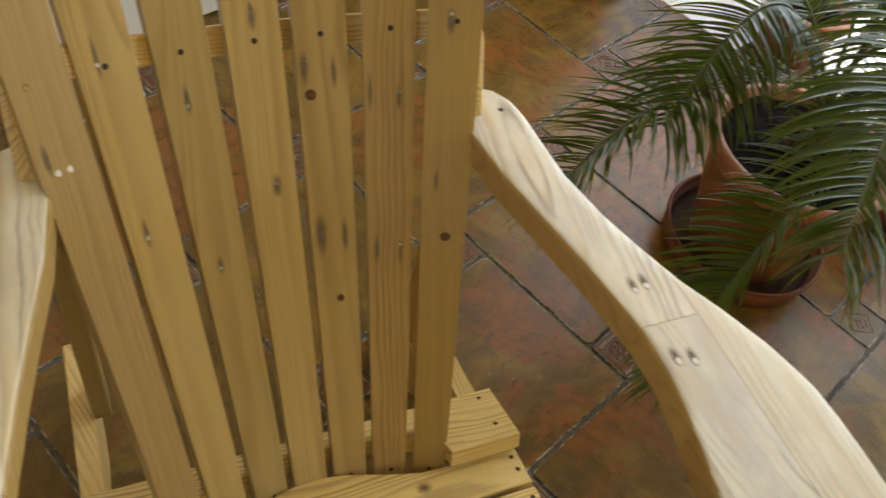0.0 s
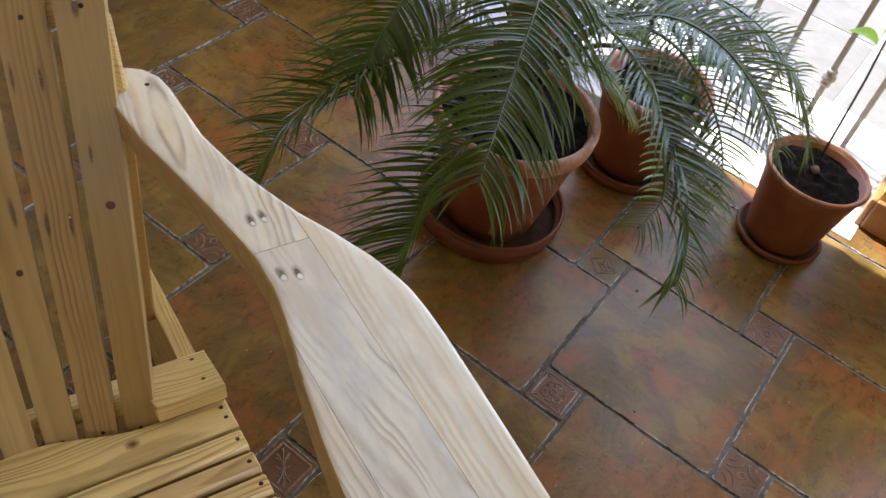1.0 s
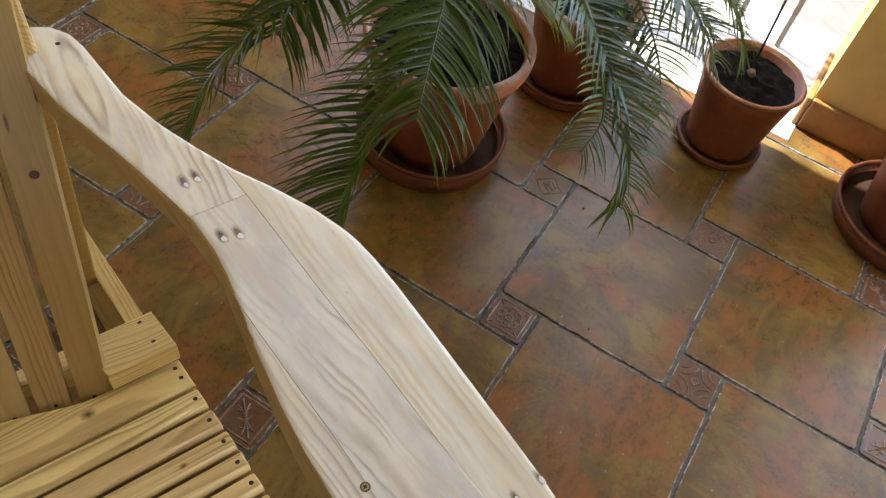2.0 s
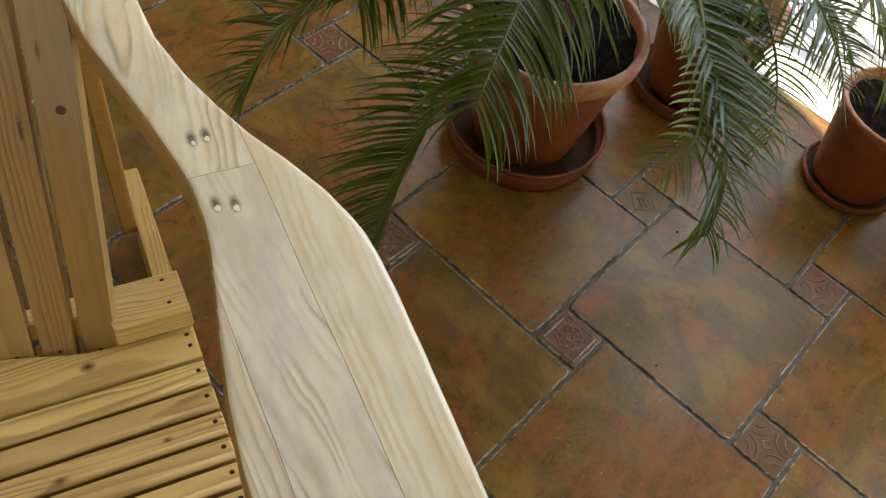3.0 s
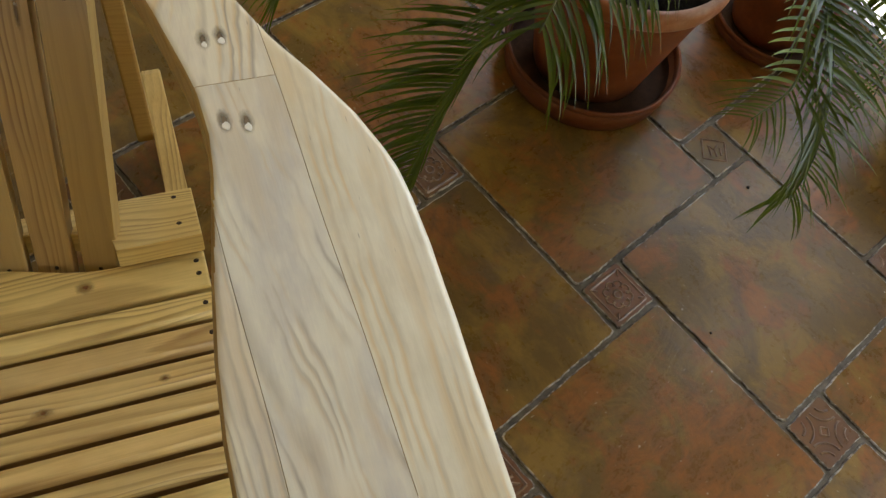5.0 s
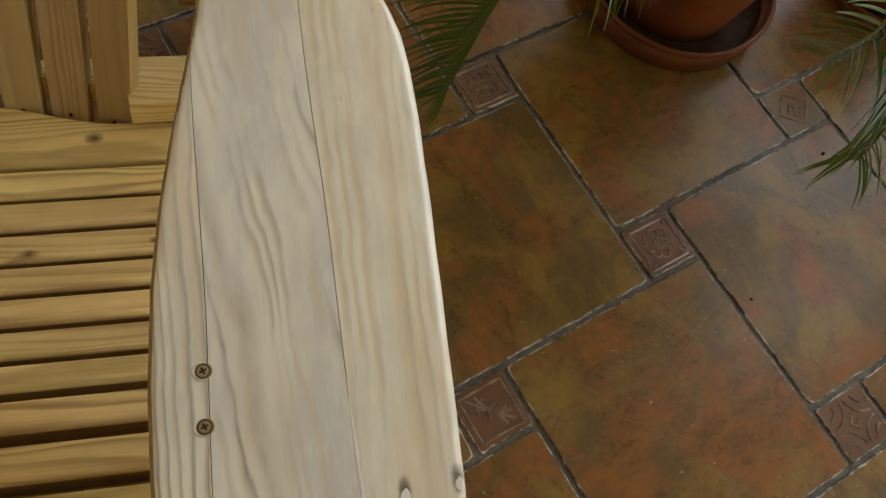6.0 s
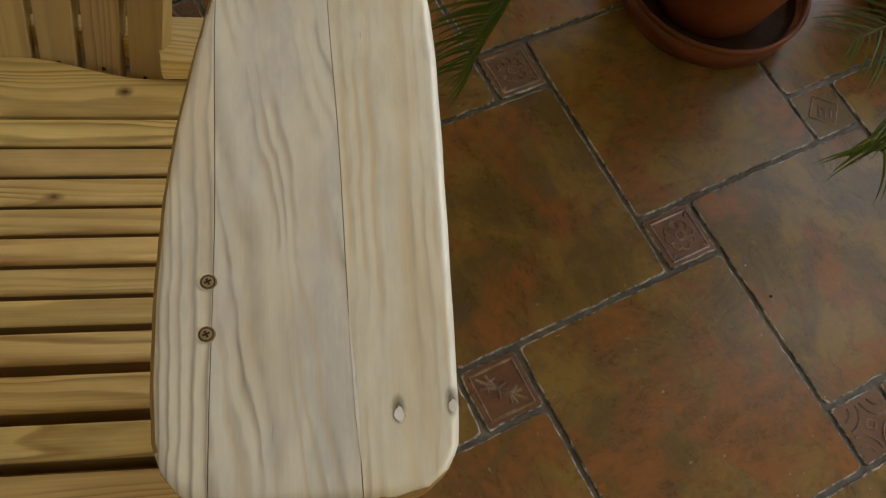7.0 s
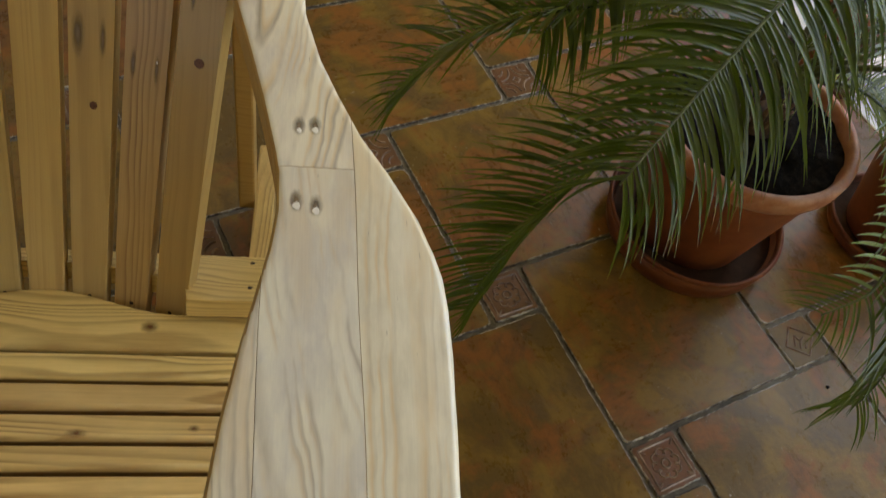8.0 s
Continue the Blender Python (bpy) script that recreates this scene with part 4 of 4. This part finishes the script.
    body += [(rim - 0.003, height - band), (rim, height - band + 0.006), (rim + 0.002, height - 0.006), (rim - 0.003, height), (rim - wall_t, height - 0.002), (rim - wall_t - 0.003, height - 0.02), (base * 0.9, 0.02)]
    cut = next(k for k, (r, z) in enumerate(body) if abs(r - (rim - 0.003)) < 1e-6)
    part("pot_body", lathe(body[:cut] + [(lip - wall_t, height - band + 0.004), (base * 0.9, 0.02)], 64), TERRACOTTA, root, smooth=True)
    part("pot_rim", lathe([(lip - 0.004, height - band)] + body[cut:-1] + [(lip - wall_t, height - band)], 64), WORN_LIT_RIM, root, smooth=True)
    z = height - soil_drop
    sr = rim - wall_t - 0.002
    bm = lathe([(0, z + 0.012)] + [(sr * k / 10, z + 0.012 * (1 - k / 10)) for k in range(1, 11)], 40)
    for v in bm.verts:
        v.co.z += 0.012 * (noise.noise(v.co * 38) + 0.5 * noise.noise(v.co * 90))
    part("soil", bm, SOIL, root, "dark moist potting soil", smooth=True)
    if saucer_r:
        s = thing("pot_saucer", "glazed terracotta saucer under a plant pot", "saucer", "terracotta saucers", Matrix.Translation((x, y, 0)))
        h = saucer_h
        prof = [(0, 0), (saucer_r * 0.90, 0), (saucer_r * 0.94, 0.005), (saucer_r * 0.99, h - 0.010), (saucer_r, h - 0.004), (saucer_r - 0.003, h), (saucer_r - 0.006, h), (saucer_r - 0.009, h - 0.006), (saucer_r * 0.90, 0.014), (saucer_r * 0.84, lift - 0.001), (0, lift - 0.001)]
        part("saucer_dish", lathe(prof[:4] + [(saucer_r - 0.009, h - 0.010)] + prof[8:], 64), GLAZED, s, smooth=True)
        part("saucer_rim", lathe([(saucer_r * 0.99 - 0.001, h - 0.011)] + prof[4:8] + [(saucer_r - 0.010, h - 0.011)], 64), GLAZED, s, smooth=True)
        part("dried_silt", lathe([(base * 0.9, lift), (saucer_r * 0.84, lift), (saucer_r * 0.90 - 0.001, 0.017), (saucer_r * 0.925 - 0.003, h * 0.55)], 48), DAMP_SHADE, s, "dark lining for the damp and leaf shadow inside", smooth=True)
    return root


pot("plant_pot", 0.948, 0.488, 0.275, 0.098, 0.160, 0.0125, "large terracotta pot with a rolled rim holding a cycad", 0.024, 0.156, 0.058)
pot("plant_pot", 1.538, 0.183, 0.195, 0.076, 0.110, 0.0075, "small terracotta pot with soil and a cut stump", 0.022, 0.098, 0.022, band=0.012, lip_out=0.005)
pot("plant_pot", 1.72, -0.205, 0.30, 0.095, 0.150, 0.016, "terracotta pot in a wide saucer beside the yellow pier", 0.03, 0.160, 0.05)
pot("plant_pot", 1.345, 0.505, 0.23, 0.080, 0.125, 0.014, "terracotta pot in shade behind the largest pot", 0.03, 0.118, 0.035)
pot("plant_pot", 1.36, 0.935, 0.20, 0.065, 0.100, 0.012, "small terracotta pot behind the cycad", 0.025, 0.095, 0.028, band=0.02)
pot("plant_pot", 1.085, 1.395, 0.24, 0.075, 0.120, 0.014, "terracotta pot standing near the back wall", 0.03, 0.115, 0.035)


# ---- cycads ----
def bezier(p, t):
    while len(p) > 1:
        p = [u.lerp(v, t) for u, v in zip(p, p[1:])]
    return p[0]


def leaflet_mesh(bend, twist, mat):
    """A narrow pointed blade of unit length along x, bending down and a little to one side."""
    bm = bmesh.new()
    rows, steps = [], 7
    pos, a, b = Vector((0, 0, 0)), 0.0, 0.0
    for k in range(steps + 1):
        h = k / steps
        w = 0.0170 * (0.55 + 0.6 * math.sin(math.pi * min(1.0, h * 0.8 + 0.2))) * (1 - h**4) + 0.0008
        c = Vector((0, math.cos(twist * h), math.sin(twist * h)))
        rows.append([bm.verts.new(pos - c * w), bm.verts.new(pos + Vector((0, 0, -w * 0.35))), bm.verts.new(pos + c * w)])
        a, b = a + bend / steps, b + 0.35 / steps
        pos = pos + Vector((math.cos(a) * math.cos(b), math.sin(b), -math.sin(a))) / steps
    for p, q in zip(rows, rows[1:]):
        for k in range(2):
            bm.faces.new((p[k], p[k + 1], q[k + 1], q[k]))
    return mesh_of("leaflet", bm, mat, True)


BENDS = (0.2, 0.42, 0.7, 1.05)
LEAFLETS = {mat.name: [leaflet_mesh(b, t, mat) for b in BENDS for t in (-0.5, 0.5)] for mat in (FROND, OLIVE, SHEEN_GREEN)}


def frond(root, pts, leaf=0.12, pairs=62, seed=0, start=0.25, bend=1, fold=0.45, mat=None, rib=0.0048, roll=0.0, fold_end=None, roll_end=None, taper=0.55, rows=(1.0, 1.0), left_mat=None, wide=1.0):
    """One feather leaf: a tapered midrib with two rows of narrow, curved leaflets."""
    rng = random.Random(seed)
    mat = mat or FROND
    pts = [Vector(p) for p in pts]
    back = root.matrix_basis.inverted()
    line = [back @ bezier(pts, k / 40) for k in range(41)]
    base = part("frond", tube(line, [rib * (1 - 0.8 * k / 40) for k in range(41)], 6), RACHIS, root, smooth=True)
    # leaflets stand at even steps along the midrib
    run = np.concatenate(([0.0], np.cumsum([(q - p).length for p, q in zip(line, line[1:])])))
    begin = np.interp(start, np.linspace(0, 1, 41), run)
    pairs = int(pairs * 1.25)
    for n in range(pairs):
        g = (n + 0.5) / pairs
        f = min(0.995, float(np.interp(begin + (run[-1] - begin) * g, run, np.linspace(0, 1, 41))))
        p = bezier(pts, f)
        d = (bezier(pts, min(1.0, f + 0.01)) - bezier(pts, f - 0.01)).normalized()
        side = d.cross(Vector((0, 0, 1)))
        side = side.normalized() if side.length > 0.12 else d.cross(Vector((0, 1, 0))).normalized()
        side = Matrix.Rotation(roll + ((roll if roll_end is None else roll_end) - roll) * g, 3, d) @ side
        nrm = side.cross(d).normalized()
        length = leaf * (0.5 + 0.5 * math.sin(math.pi * min(1.0, 0.15 + 0.6 * g))) * (1.0 if g < 0.7 else 1.0 - taper * (g - 0.7) / 0.3)
        for s in (-1, 1):
            ahead = 0.24 + 0.55 * g**3 + rng.uniform(-0.07, 0.07) * (1 + 3 * g**4)
            lift = fold + ((fold if fold_end is None else fold_end) - fold) * g + rng.uniform(-0.15, 0.15)
            short = left_mat and s > 0 and g < 0.78
            if short:
                if n % 2:
                    continue
                ahead *= 0.15
            x = (side * s * math.cos(lift) + nrm * math.sin(lift) + d * ahead).normalized()
            # the blade bends towards the ground rather than square to the leaf
            up = nrm * 0.45 + Vector((0, 0, 0.55))
            if short:
                up = -up
            z = (up - x * up.dot(x)).normalized()
            y = z.cross(x)
            if y.dot(d) < 0:
                y = -y
            L = length * rng.uniform(0.88, 1.10) * (0.85 if left_mat and g > 0.78 else rows[0 if s > 0 else 1])
            m = Matrix((x * L, y * max(L, 0.07) * (1 + (wide - 1) * (1.2 if short else 1 - 1.3 * g)), z * L)).transposed().to_4x4()
            m.translation = p
            k = min(3, max(0, bend + rng.choice((-1, 0, 0, 1)))) * 2 + rng.randrange(2)
            part("leaflet", LEAFLETS[(left_mat if short else mat).name][k], None, base, m=back @ m)
    return base


def caudex(root, x, y, z, r, h):
    bm = lathe([(0, -0.03), (r * 0.9, -0.03), (r, h * 0.3), (r * 0.9, h * 0.7), (r * 0.55, h), (0, h * 1.05)], 22)
    for v in bm.verts:
        v.co += v.co.normalized() * 0.012 * noise.noise(v.co * 60)
    part("trunk", bm, BARK, root, "short fibrous brown trunk", Matrix.Translation((x, y, z)), True)


def cycad(x, y, z, label, fronds):
    root = thing("cycad", label, "cycad", "cycads in pots", Matrix.Translation((x, y, z)))
    caudex(root, 0, 0, -0.01, 0.032, 0.055)
    rng = random.Random(4)
    for k in range(16):
        turn, out = 2.4 * k, rng.uniform(0.02, 0.05)
        tip = Vector((out * math.cos(turn), out * math.sin(turn), rng.uniform(0.05, 0.09)))
        foot = Vector((0.022 * math.cos(turn), 0.022 * math.sin(turn), 0.012))
        part("leaf_base", tube([foot, (foot + tip) / 2 + Vector((0, 0, 0.006)), tip], [0.005, 0.004, 0.0022], 6), DRY, root, "dry brown leaf stub" if k == 0 else "", smooth=True)
    for k, (pts, opts) in enumerate(fronds):
        frond(root, pts, seed=k + 1, **opts)
    return root


C1 = (0.95, 0.495, 0.35)
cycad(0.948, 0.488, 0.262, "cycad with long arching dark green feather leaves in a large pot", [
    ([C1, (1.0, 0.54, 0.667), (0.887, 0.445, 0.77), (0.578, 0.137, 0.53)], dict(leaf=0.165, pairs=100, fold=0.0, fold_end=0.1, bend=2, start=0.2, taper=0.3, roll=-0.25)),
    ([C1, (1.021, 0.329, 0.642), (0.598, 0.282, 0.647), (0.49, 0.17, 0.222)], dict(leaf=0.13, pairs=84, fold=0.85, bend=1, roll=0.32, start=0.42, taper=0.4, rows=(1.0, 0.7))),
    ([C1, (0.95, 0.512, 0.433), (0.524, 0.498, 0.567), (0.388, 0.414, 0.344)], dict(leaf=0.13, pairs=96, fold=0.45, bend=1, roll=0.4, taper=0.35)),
    ([C1, (0.762, 0.497, 0.584), (0.73, 0.552, 0.684), (0.56, 0.443, 0.444)], dict(leaf=0.14, pairs=66, fold=0.1, bend=1, taper=0.25)),
    ([C1, (1.036, 0.269, 0.726), (0.873, 0.147, 0.474), (0.862, 0.037, 0.495), (0.885, 0.069, 0.474), (0.804, 0.042, 0.456)], dict(leaf=0.118, pairs=36, fold=0.05, fold_end=0.15, bend=1, roll=0.0, start=0.3, taper=0.5, rows=(0.46, 1.1), left_mat=SHEEN_GREEN, wide=1.6)),
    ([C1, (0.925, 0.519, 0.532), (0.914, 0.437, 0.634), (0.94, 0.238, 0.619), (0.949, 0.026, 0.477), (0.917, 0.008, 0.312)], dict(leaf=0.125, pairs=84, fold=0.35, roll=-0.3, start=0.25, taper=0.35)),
    ([C1, (0.998, 0.434, 0.454), (1.067, 0.404, 0.635), (1.094, 0.236, 0.653), (1.078, 0.03, 0.503), (1.091, 0.065, 0.49)], dict(leaf=0.115, pairs=66, fold=0.3, bend=1)),
    ([C1, (1.02, 0.42, 0.60), (1.04, 0.26, 0.62), (1.05, 0.11, 0.50), (1.02, 0.07, 0.40)], dict(leaf=0.11, pairs=38, fold=0.15, bend=1)),
    ([C1, (1.0, 0.45, 0.60), (1.16, 0.28, 0.60), (1.24, 0.16, 0.42)], dict(leaf=0.115, pairs=66, fold=0.3, bend=1)),
    ([C1, (1.02, 0.47, 0.58), (1.19, 0.38, 0.66), (1.32, 0.24, 0.52), (1.35, 0.15, 0.37)], dict(leaf=0.125, pairs=60, fold=0.25, bend=1, taper=0.3)),
    ([C1, (1.03, 0.47, 0.41), (1.10, 0.44, 0.39), (1.16, 0.395, 0.28)], dict(leaf=0.09, pairs=60, fold=0.15, mat=OLIVE)),
    ([C1, (1.00, 0.485, 0.43), (1.06, 0.46, 0.41), (1.12, 0.44, 0.35)], dict(leaf=0.05, pairs=26)),
    ([C1, (0.92, 0.60, 0.55), (0.86, 0.75, 0.58), (0.80, 0.85, 0.45)], dict(leaf=0.11, pairs=44)),
    ([C1, (1.0, 0.60, 0.55), (1.12, 0.70, 0.58), (1.22, 0.80, 0.45)], dict(leaf=0.11, pairs=44)),
    ([C1, (1.0, 0.55, 0.62), (1.18, 0.56, 0.66), (1.36, 0.54, 0.50)], dict(leaf=0.11, pairs=44)),
    ([C1, (0.93, 0.49, 0.60), (0.88, 0.48, 0.68), (0.74, 0.42, 0.64)], dict(leaf=0.09, pairs=40)),
])


# ---- the smaller plants ----
def blade(length, width, bend, mat, rows=10):
    """A broad pointed leaf along x with a creased middle."""
    bm = bmesh.new()
    last = None
    for k in range(rows + 1):
        h = k / rows
        w = width / 2 * math.sin(math.pi * min(1.0, 0.04 + 0.96 * h) ** 0.8) + 0.0004
        x, z = length * math.sin(bend * h) / max(bend, 0.01), -length * (1 - math.cos(bend * h)) / max(bend, 0.01)
        row = [bm.verts.new((x, w * c, z + abs(c) * w * 0.35)) for c in (-1.0, -0.5, 0.0, 0.5, 1.0)]
        if last:
            for a in range(4):
                bm.faces.new((last[a], last[a + 1], row[a + 1], row[a]))
        last = row
    return mesh_of("leaf", bm, mat, True)


def stalk(root, a, b, r, mat, name="stem"):
    back = root.matrix_basis.inverted()
    a, b = Vector(a), Vector(b)
    mid = (a + b) / 2 + Vector((0.004, -0.003, 0.0))
    return part(name, tube([back @ p for p in (a, mid, b)], [r, r * 0.9, r * 0.7], 7), mat, root, smooth=True)


def leaf_at(root, place, yaw, pitch, length, width, mesh=None):
    back = root.matrix_basis.inverted()
    m = Matrix.Translation(place) @ Matrix.Rotation(radians(yaw), 4, "Z") @ Matrix.Rotation(radians(-pitch), 4, "Y") @ Matrix.Diagonal((length, width, length, 1))
    part("leaf", mesh or LEAF, None, root, m=back @ m)


LEAF = blade(1.0, 1.0, 0.7, BROAD)
seedling = thing("potted_seedling", "thin dark stem with few bright green leaves in small pot", "plant", m=Matrix.Translation((1.60, 0.225, 0.19)))
stalk(seedling, (1.601, 0.222, 0.165), (1.589, 0.250, 0.60), 0.0028, STICK)
for x, y, z, yaw, pitch, length, width in ((1.589, 0.248, 0.458, 125, 25, 0.064, 0.044), (1.590, 0.249, 0.485, -35, 15, 0.05, 0.030), (1.589, 0.250, 0.56, 200, 30, 0.05, 0.03), (1.589, 0.25, 0.60, 60, 40, 0.045, 0.028)):
    leaf_at(seedling, (x, y, z), yaw, pitch, length, width)
stump = thing("cut_stump", "pale cut stump of a young plant standing in soil", "stump", m=Matrix.Translation((1.536, 0.190, 0.178)))
sb = lathe([(0.010, -0.01), (0.0095, 0.012), (0.0105, 0.020), (0.008, 0.026), (0, 0.024)], 12)
for v in sb.verts:
    v.co += Vector((noise.noise(v.co * 90), noise.noise(v.co * 90 + Vector((5, 0, 0))), 0)) * 0.003
part("stump_wood", sb, DRY, stump, smooth=True)

shrub = thing("broadleaf_plant", "young plant with broad yellow-green leaves in a shaded pot", "plant", m=Matrix.Translation((1.345, 0.505, 0.21)))
for x, y, z, yaw, pitch, length, width in ((1.358, 0.470, 0.30, -60, 35, 0.11, 0.06), (1.335, 0.52, 0.37, 100, 55, 0.10, 0.05), (1.372, 0.45, 0.32, -20, 40, 0.10, 0.055), (1.325, 0.545, 0.30, 150, 30, 0.10, 0.05), (1.351, 0.493, 0.25, -100, 20, 0.09, 0.05)):
    stalk(shrub, (1.345 + (x - 1.345) * 0.2, 0.505 + (y - 0.505) * 0.2, 0.19), (x, y, z), 0.0025, RACHIS)
    leaf_at(shrub, (x, y, z), yaw, pitch, length, width)


def crumb(x, y, size, seed):
    bm = bmesh.new()
    bmesh.ops.create_icosphere(bm, subdivisions=1, radius=size)
    for v in bm.verts:
        v.co += v.co.normalized() * size * 0.5 * noise.noise(v.co * 300 + Vector((seed, 0, 0)))
        v.co.z = v.co.z * 0.6 + size * 0.62
    ob = new("soil_crumb", mesh_of("soil_crumb", bm, SOIL, True))
    ob.matrix_basis = Matrix.Translation((x, y, 0.0))
    return tagged(ob, "small dark crumb of soil on the floor", "soil crumb", "crumbs on the floor")


for n, (x, y, size) in enumerate(((0.933, -0.039, 0.0024), (1.122, 0.184, 0.0030))):
    crumb(x, y, size, n)


# ---- floor tiles, a large square and a small insert turning round each other ----
PITCH, SMALL, JOINT = 0.34, 0.2565, 0.0068
ORIGIN = Vector((0.795, 0.0, 0.0))


def tile_mesh(half, seed, rise):
    rng = random.Random(seed)
    pts = []
    n = 36
    corners = [(-half, -half), (half, -half), (half, half), (-half, half)]
    for (x0, y0), (x1, y1) in zip(corners, corners[1:] + corners[:1]):
        for k in range(n):
            f = k / n
            e = 0.0012 * noise.noise(Vector((x0 + (x1 - x0) * f, y0 + (y1 - y0) * f, seed * 3.1)) * 30) + 0.0015 * noise.noise(Vector((x0 + (x1 - x0) * f, y0 + (y1 - y0) * f, seed * 7.7)) * 140)
            e += 0.0022 * (1 if k == 0 else 0)
            x, y = x0 + (x1 - x0) * f, y0 + (y1 - y0) * f
            pts.append((x * (1 - e / half), y * (1 - e / half)))
    bm = bmesh.new()
    rings = []
    for inset, z in ((0.0, -0.006), (0.0, -rise), (rise * 0.4, -rise * 0.3), (rise * 1.35, 0.0)):
        rings.append([bm.verts.new((x * (1 - inset / half), y * (1 - inset / half), z)) for x, y in pts])
    for ring, after in zip(rings, rings[1:]):
        for k in range(len(pts)):
            face = bm.faces.new((ring[k], ring[(k + 1) % len(pts)], after[(k + 1) % len(pts)], after[k]))
            face.material_index = 1
    bm.faces.new(rings[-1])
    return bm


def ridge(bm, pts, w=0.0028, h=0.0017):
    """A low raised line on an insert."""
    for (ax, ay), (bx, by) in zip(pts, pts[1:]):
        dx, dy = bx - ax, by - ay
        ln = math.hypot(dx, dy) or 1.0
        nx, ny = -dy / ln * w, dx / ln * w
        v = [bm.verts.new(c) for c in ((ax - nx, ay - ny, -0.0005), (bx - nx, by - ny, -0.0005), (bx + nx, by + ny, -0.0005), (ax + nx, ay + ny, -0.0005), (ax, ay, h), (bx, by, h))]
        for f in ((0, 1, 5, 4), (2, 3, 4, 5), (0, 4, 3), (1, 2, 5)):
            bm.faces.new([v[k] for k in f]).material_index = 2


def arc(cx, cy, r, a0, a1, n=10):
    return [(cx + r * math.cos(radians(a0 + (a1 - a0) * k / n)), cy + r * math.sin(radians(a0 + (a1 - a0) * k / n))) for k in range(n + 1)]


def insert_mesh(kind):
    half = PITCH * SMALL / 2 - JOINT / 2
    bm = tile_mesh(half, 70 + kind, 0.0014)
    q = half * 0.78
    square = [(-q, -q), (q, -q), (q, q), (-q, q), (-q, -q)]
    if kind == 0:
        # a lozenge with a hooked mark in it, plain corners
        e = q * 0.92
        ridge(bm, [(-e, 0), (0, e), (e, 0), (0, -e), (-e, 0)])
        ridge(bm, [(-q * 0.4, -q * 0.15), (-q * 0.05, q * 0.38), (q * 0.05, -q * 0.02), (q * 0.38, q * 0.12)])
        ridge(bm, [(-q * 0.2, -q * 0.4), (q * 0.05, -q * 0.02)])
        ridge(bm, [(q * 0.08, -q * 0.48), (q * 0.38, -q * 0.12)])
    elif kind == 1:
        # a rosette of eight petals in a square
        ridge(bm, square)
        ridge(bm, arc(0, 0, q * 0.22, 0, 360, 10))
        for k in range(8):
            a = 45 * k
            ridge(bm, arc(q * 0.50 * math.cos(radians(a)), q * 0.50 * math.sin(radians(a)), q * 0.24, a - 115, a + 115, 7), 0.0022)
        for x, y in square[:4]:
            ridge(bm, [(x, y), (x * 0.72, y * 0.72)])
    elif kind == 2:
        # four arcs that turn their backs, with smaller ones in the corners
        for cx, cy, a in ((-q, -q, 0), (q, -q, 90), (q, q, 180), (-q, q, 270)):
            ridge(bm, arc(cx, cy, q * 0.88, a, a + 90))
            ridge(bm, arc(cx, cy, q * 0.45, a, a + 90, 6))
        ridge(bm, [(-q * 0.26, 0), (0, q * 0.26), (q * 0.26, 0), (0, -q * 0.26), (-q * 0.26, 0)])
    else:
        ridge(bm, square)
        ridge(bm, arc(-q * 0.9, -q * 0.9, q * 1.25, 5, 85))
        ridge(bm, arc(q * 0.9, q * 0.9, q * 1.25, 185, 265))
        ridge(bm, [(-q * 0.8, q * 0.8), (q * 0.8, -q * 0.8)])
        for k in (-0.45, -0.1, 0.25):
            ridge(bm, [(k * q, -k * q), (k * q + q * 0.42, -k * q + q * 0.12)], 0.0022)
            ridge(bm, [(k * q, -k * q), (k * q - q * 0.12, -k * q - q * 0.42)], 0.0022)
    return bm


def two_tone(mesh):
    mesh.materials.append(EDGE)
    return mesh


BIG_TILES = [two_tone(mesh_of("floor_tile", tile_mesh(PITCH / 2 - JOINT / 2, k, 0.0016), TILE)) for k in range(5)]
INSERTS = [two_tone(mesh_of("insert_tile", insert_mesh(k), TILE if k == 0 else RELIEF)) for k in range(4)]
for insert in INSERTS:
    insert.materials.append(RELIEF_LINE)
LOCAL = ROOM.inverted()


def lay(mesh, name, p, q, quarter):
    place = LOCAL @ (ORIGIN + ROOM @ Vector((p * PITCH, q * PITCH, 0)))
    half = 0.18 if name == "floor_tile" else 0.05
    if not (U_LEFT - half < place.x < U_DOOR + half and V_FRONT - half < place.y < V_BACK + half):
        return
    part(name, mesh, None, floor, m=Matrix.Translation((place.x, place.y, random.uniform(-0.0004, 0.0004))) @ Matrix.Rotation(quarter * math.pi / 2, 4, "Z"))


KINDS = {(0, 0): 1, (1, 0): 0, (0, -1): 2, (-1, 0): 3, (0, 1): 1, (1, -1): 2}
for i in range(-14, 12):
    for j in range(-14, 12):
        p, q = i - j * SMALL, i * SMALL + j
        lay(INSERTS[KINDS.get((i, j), 1 + (i * 3 + j * 5) % 3)], "insert_tile", p + SMALL / 2, q + SMALL / 2, (i + 2 * j) % 4 if (i, j) not in KINDS else 0)
        lay(BIG_TILES[(i * 2 + j * 3) % 5], "floor_tile", p + SMALL - 0.5, q - 0.5, (i * 3 + j) % 4)
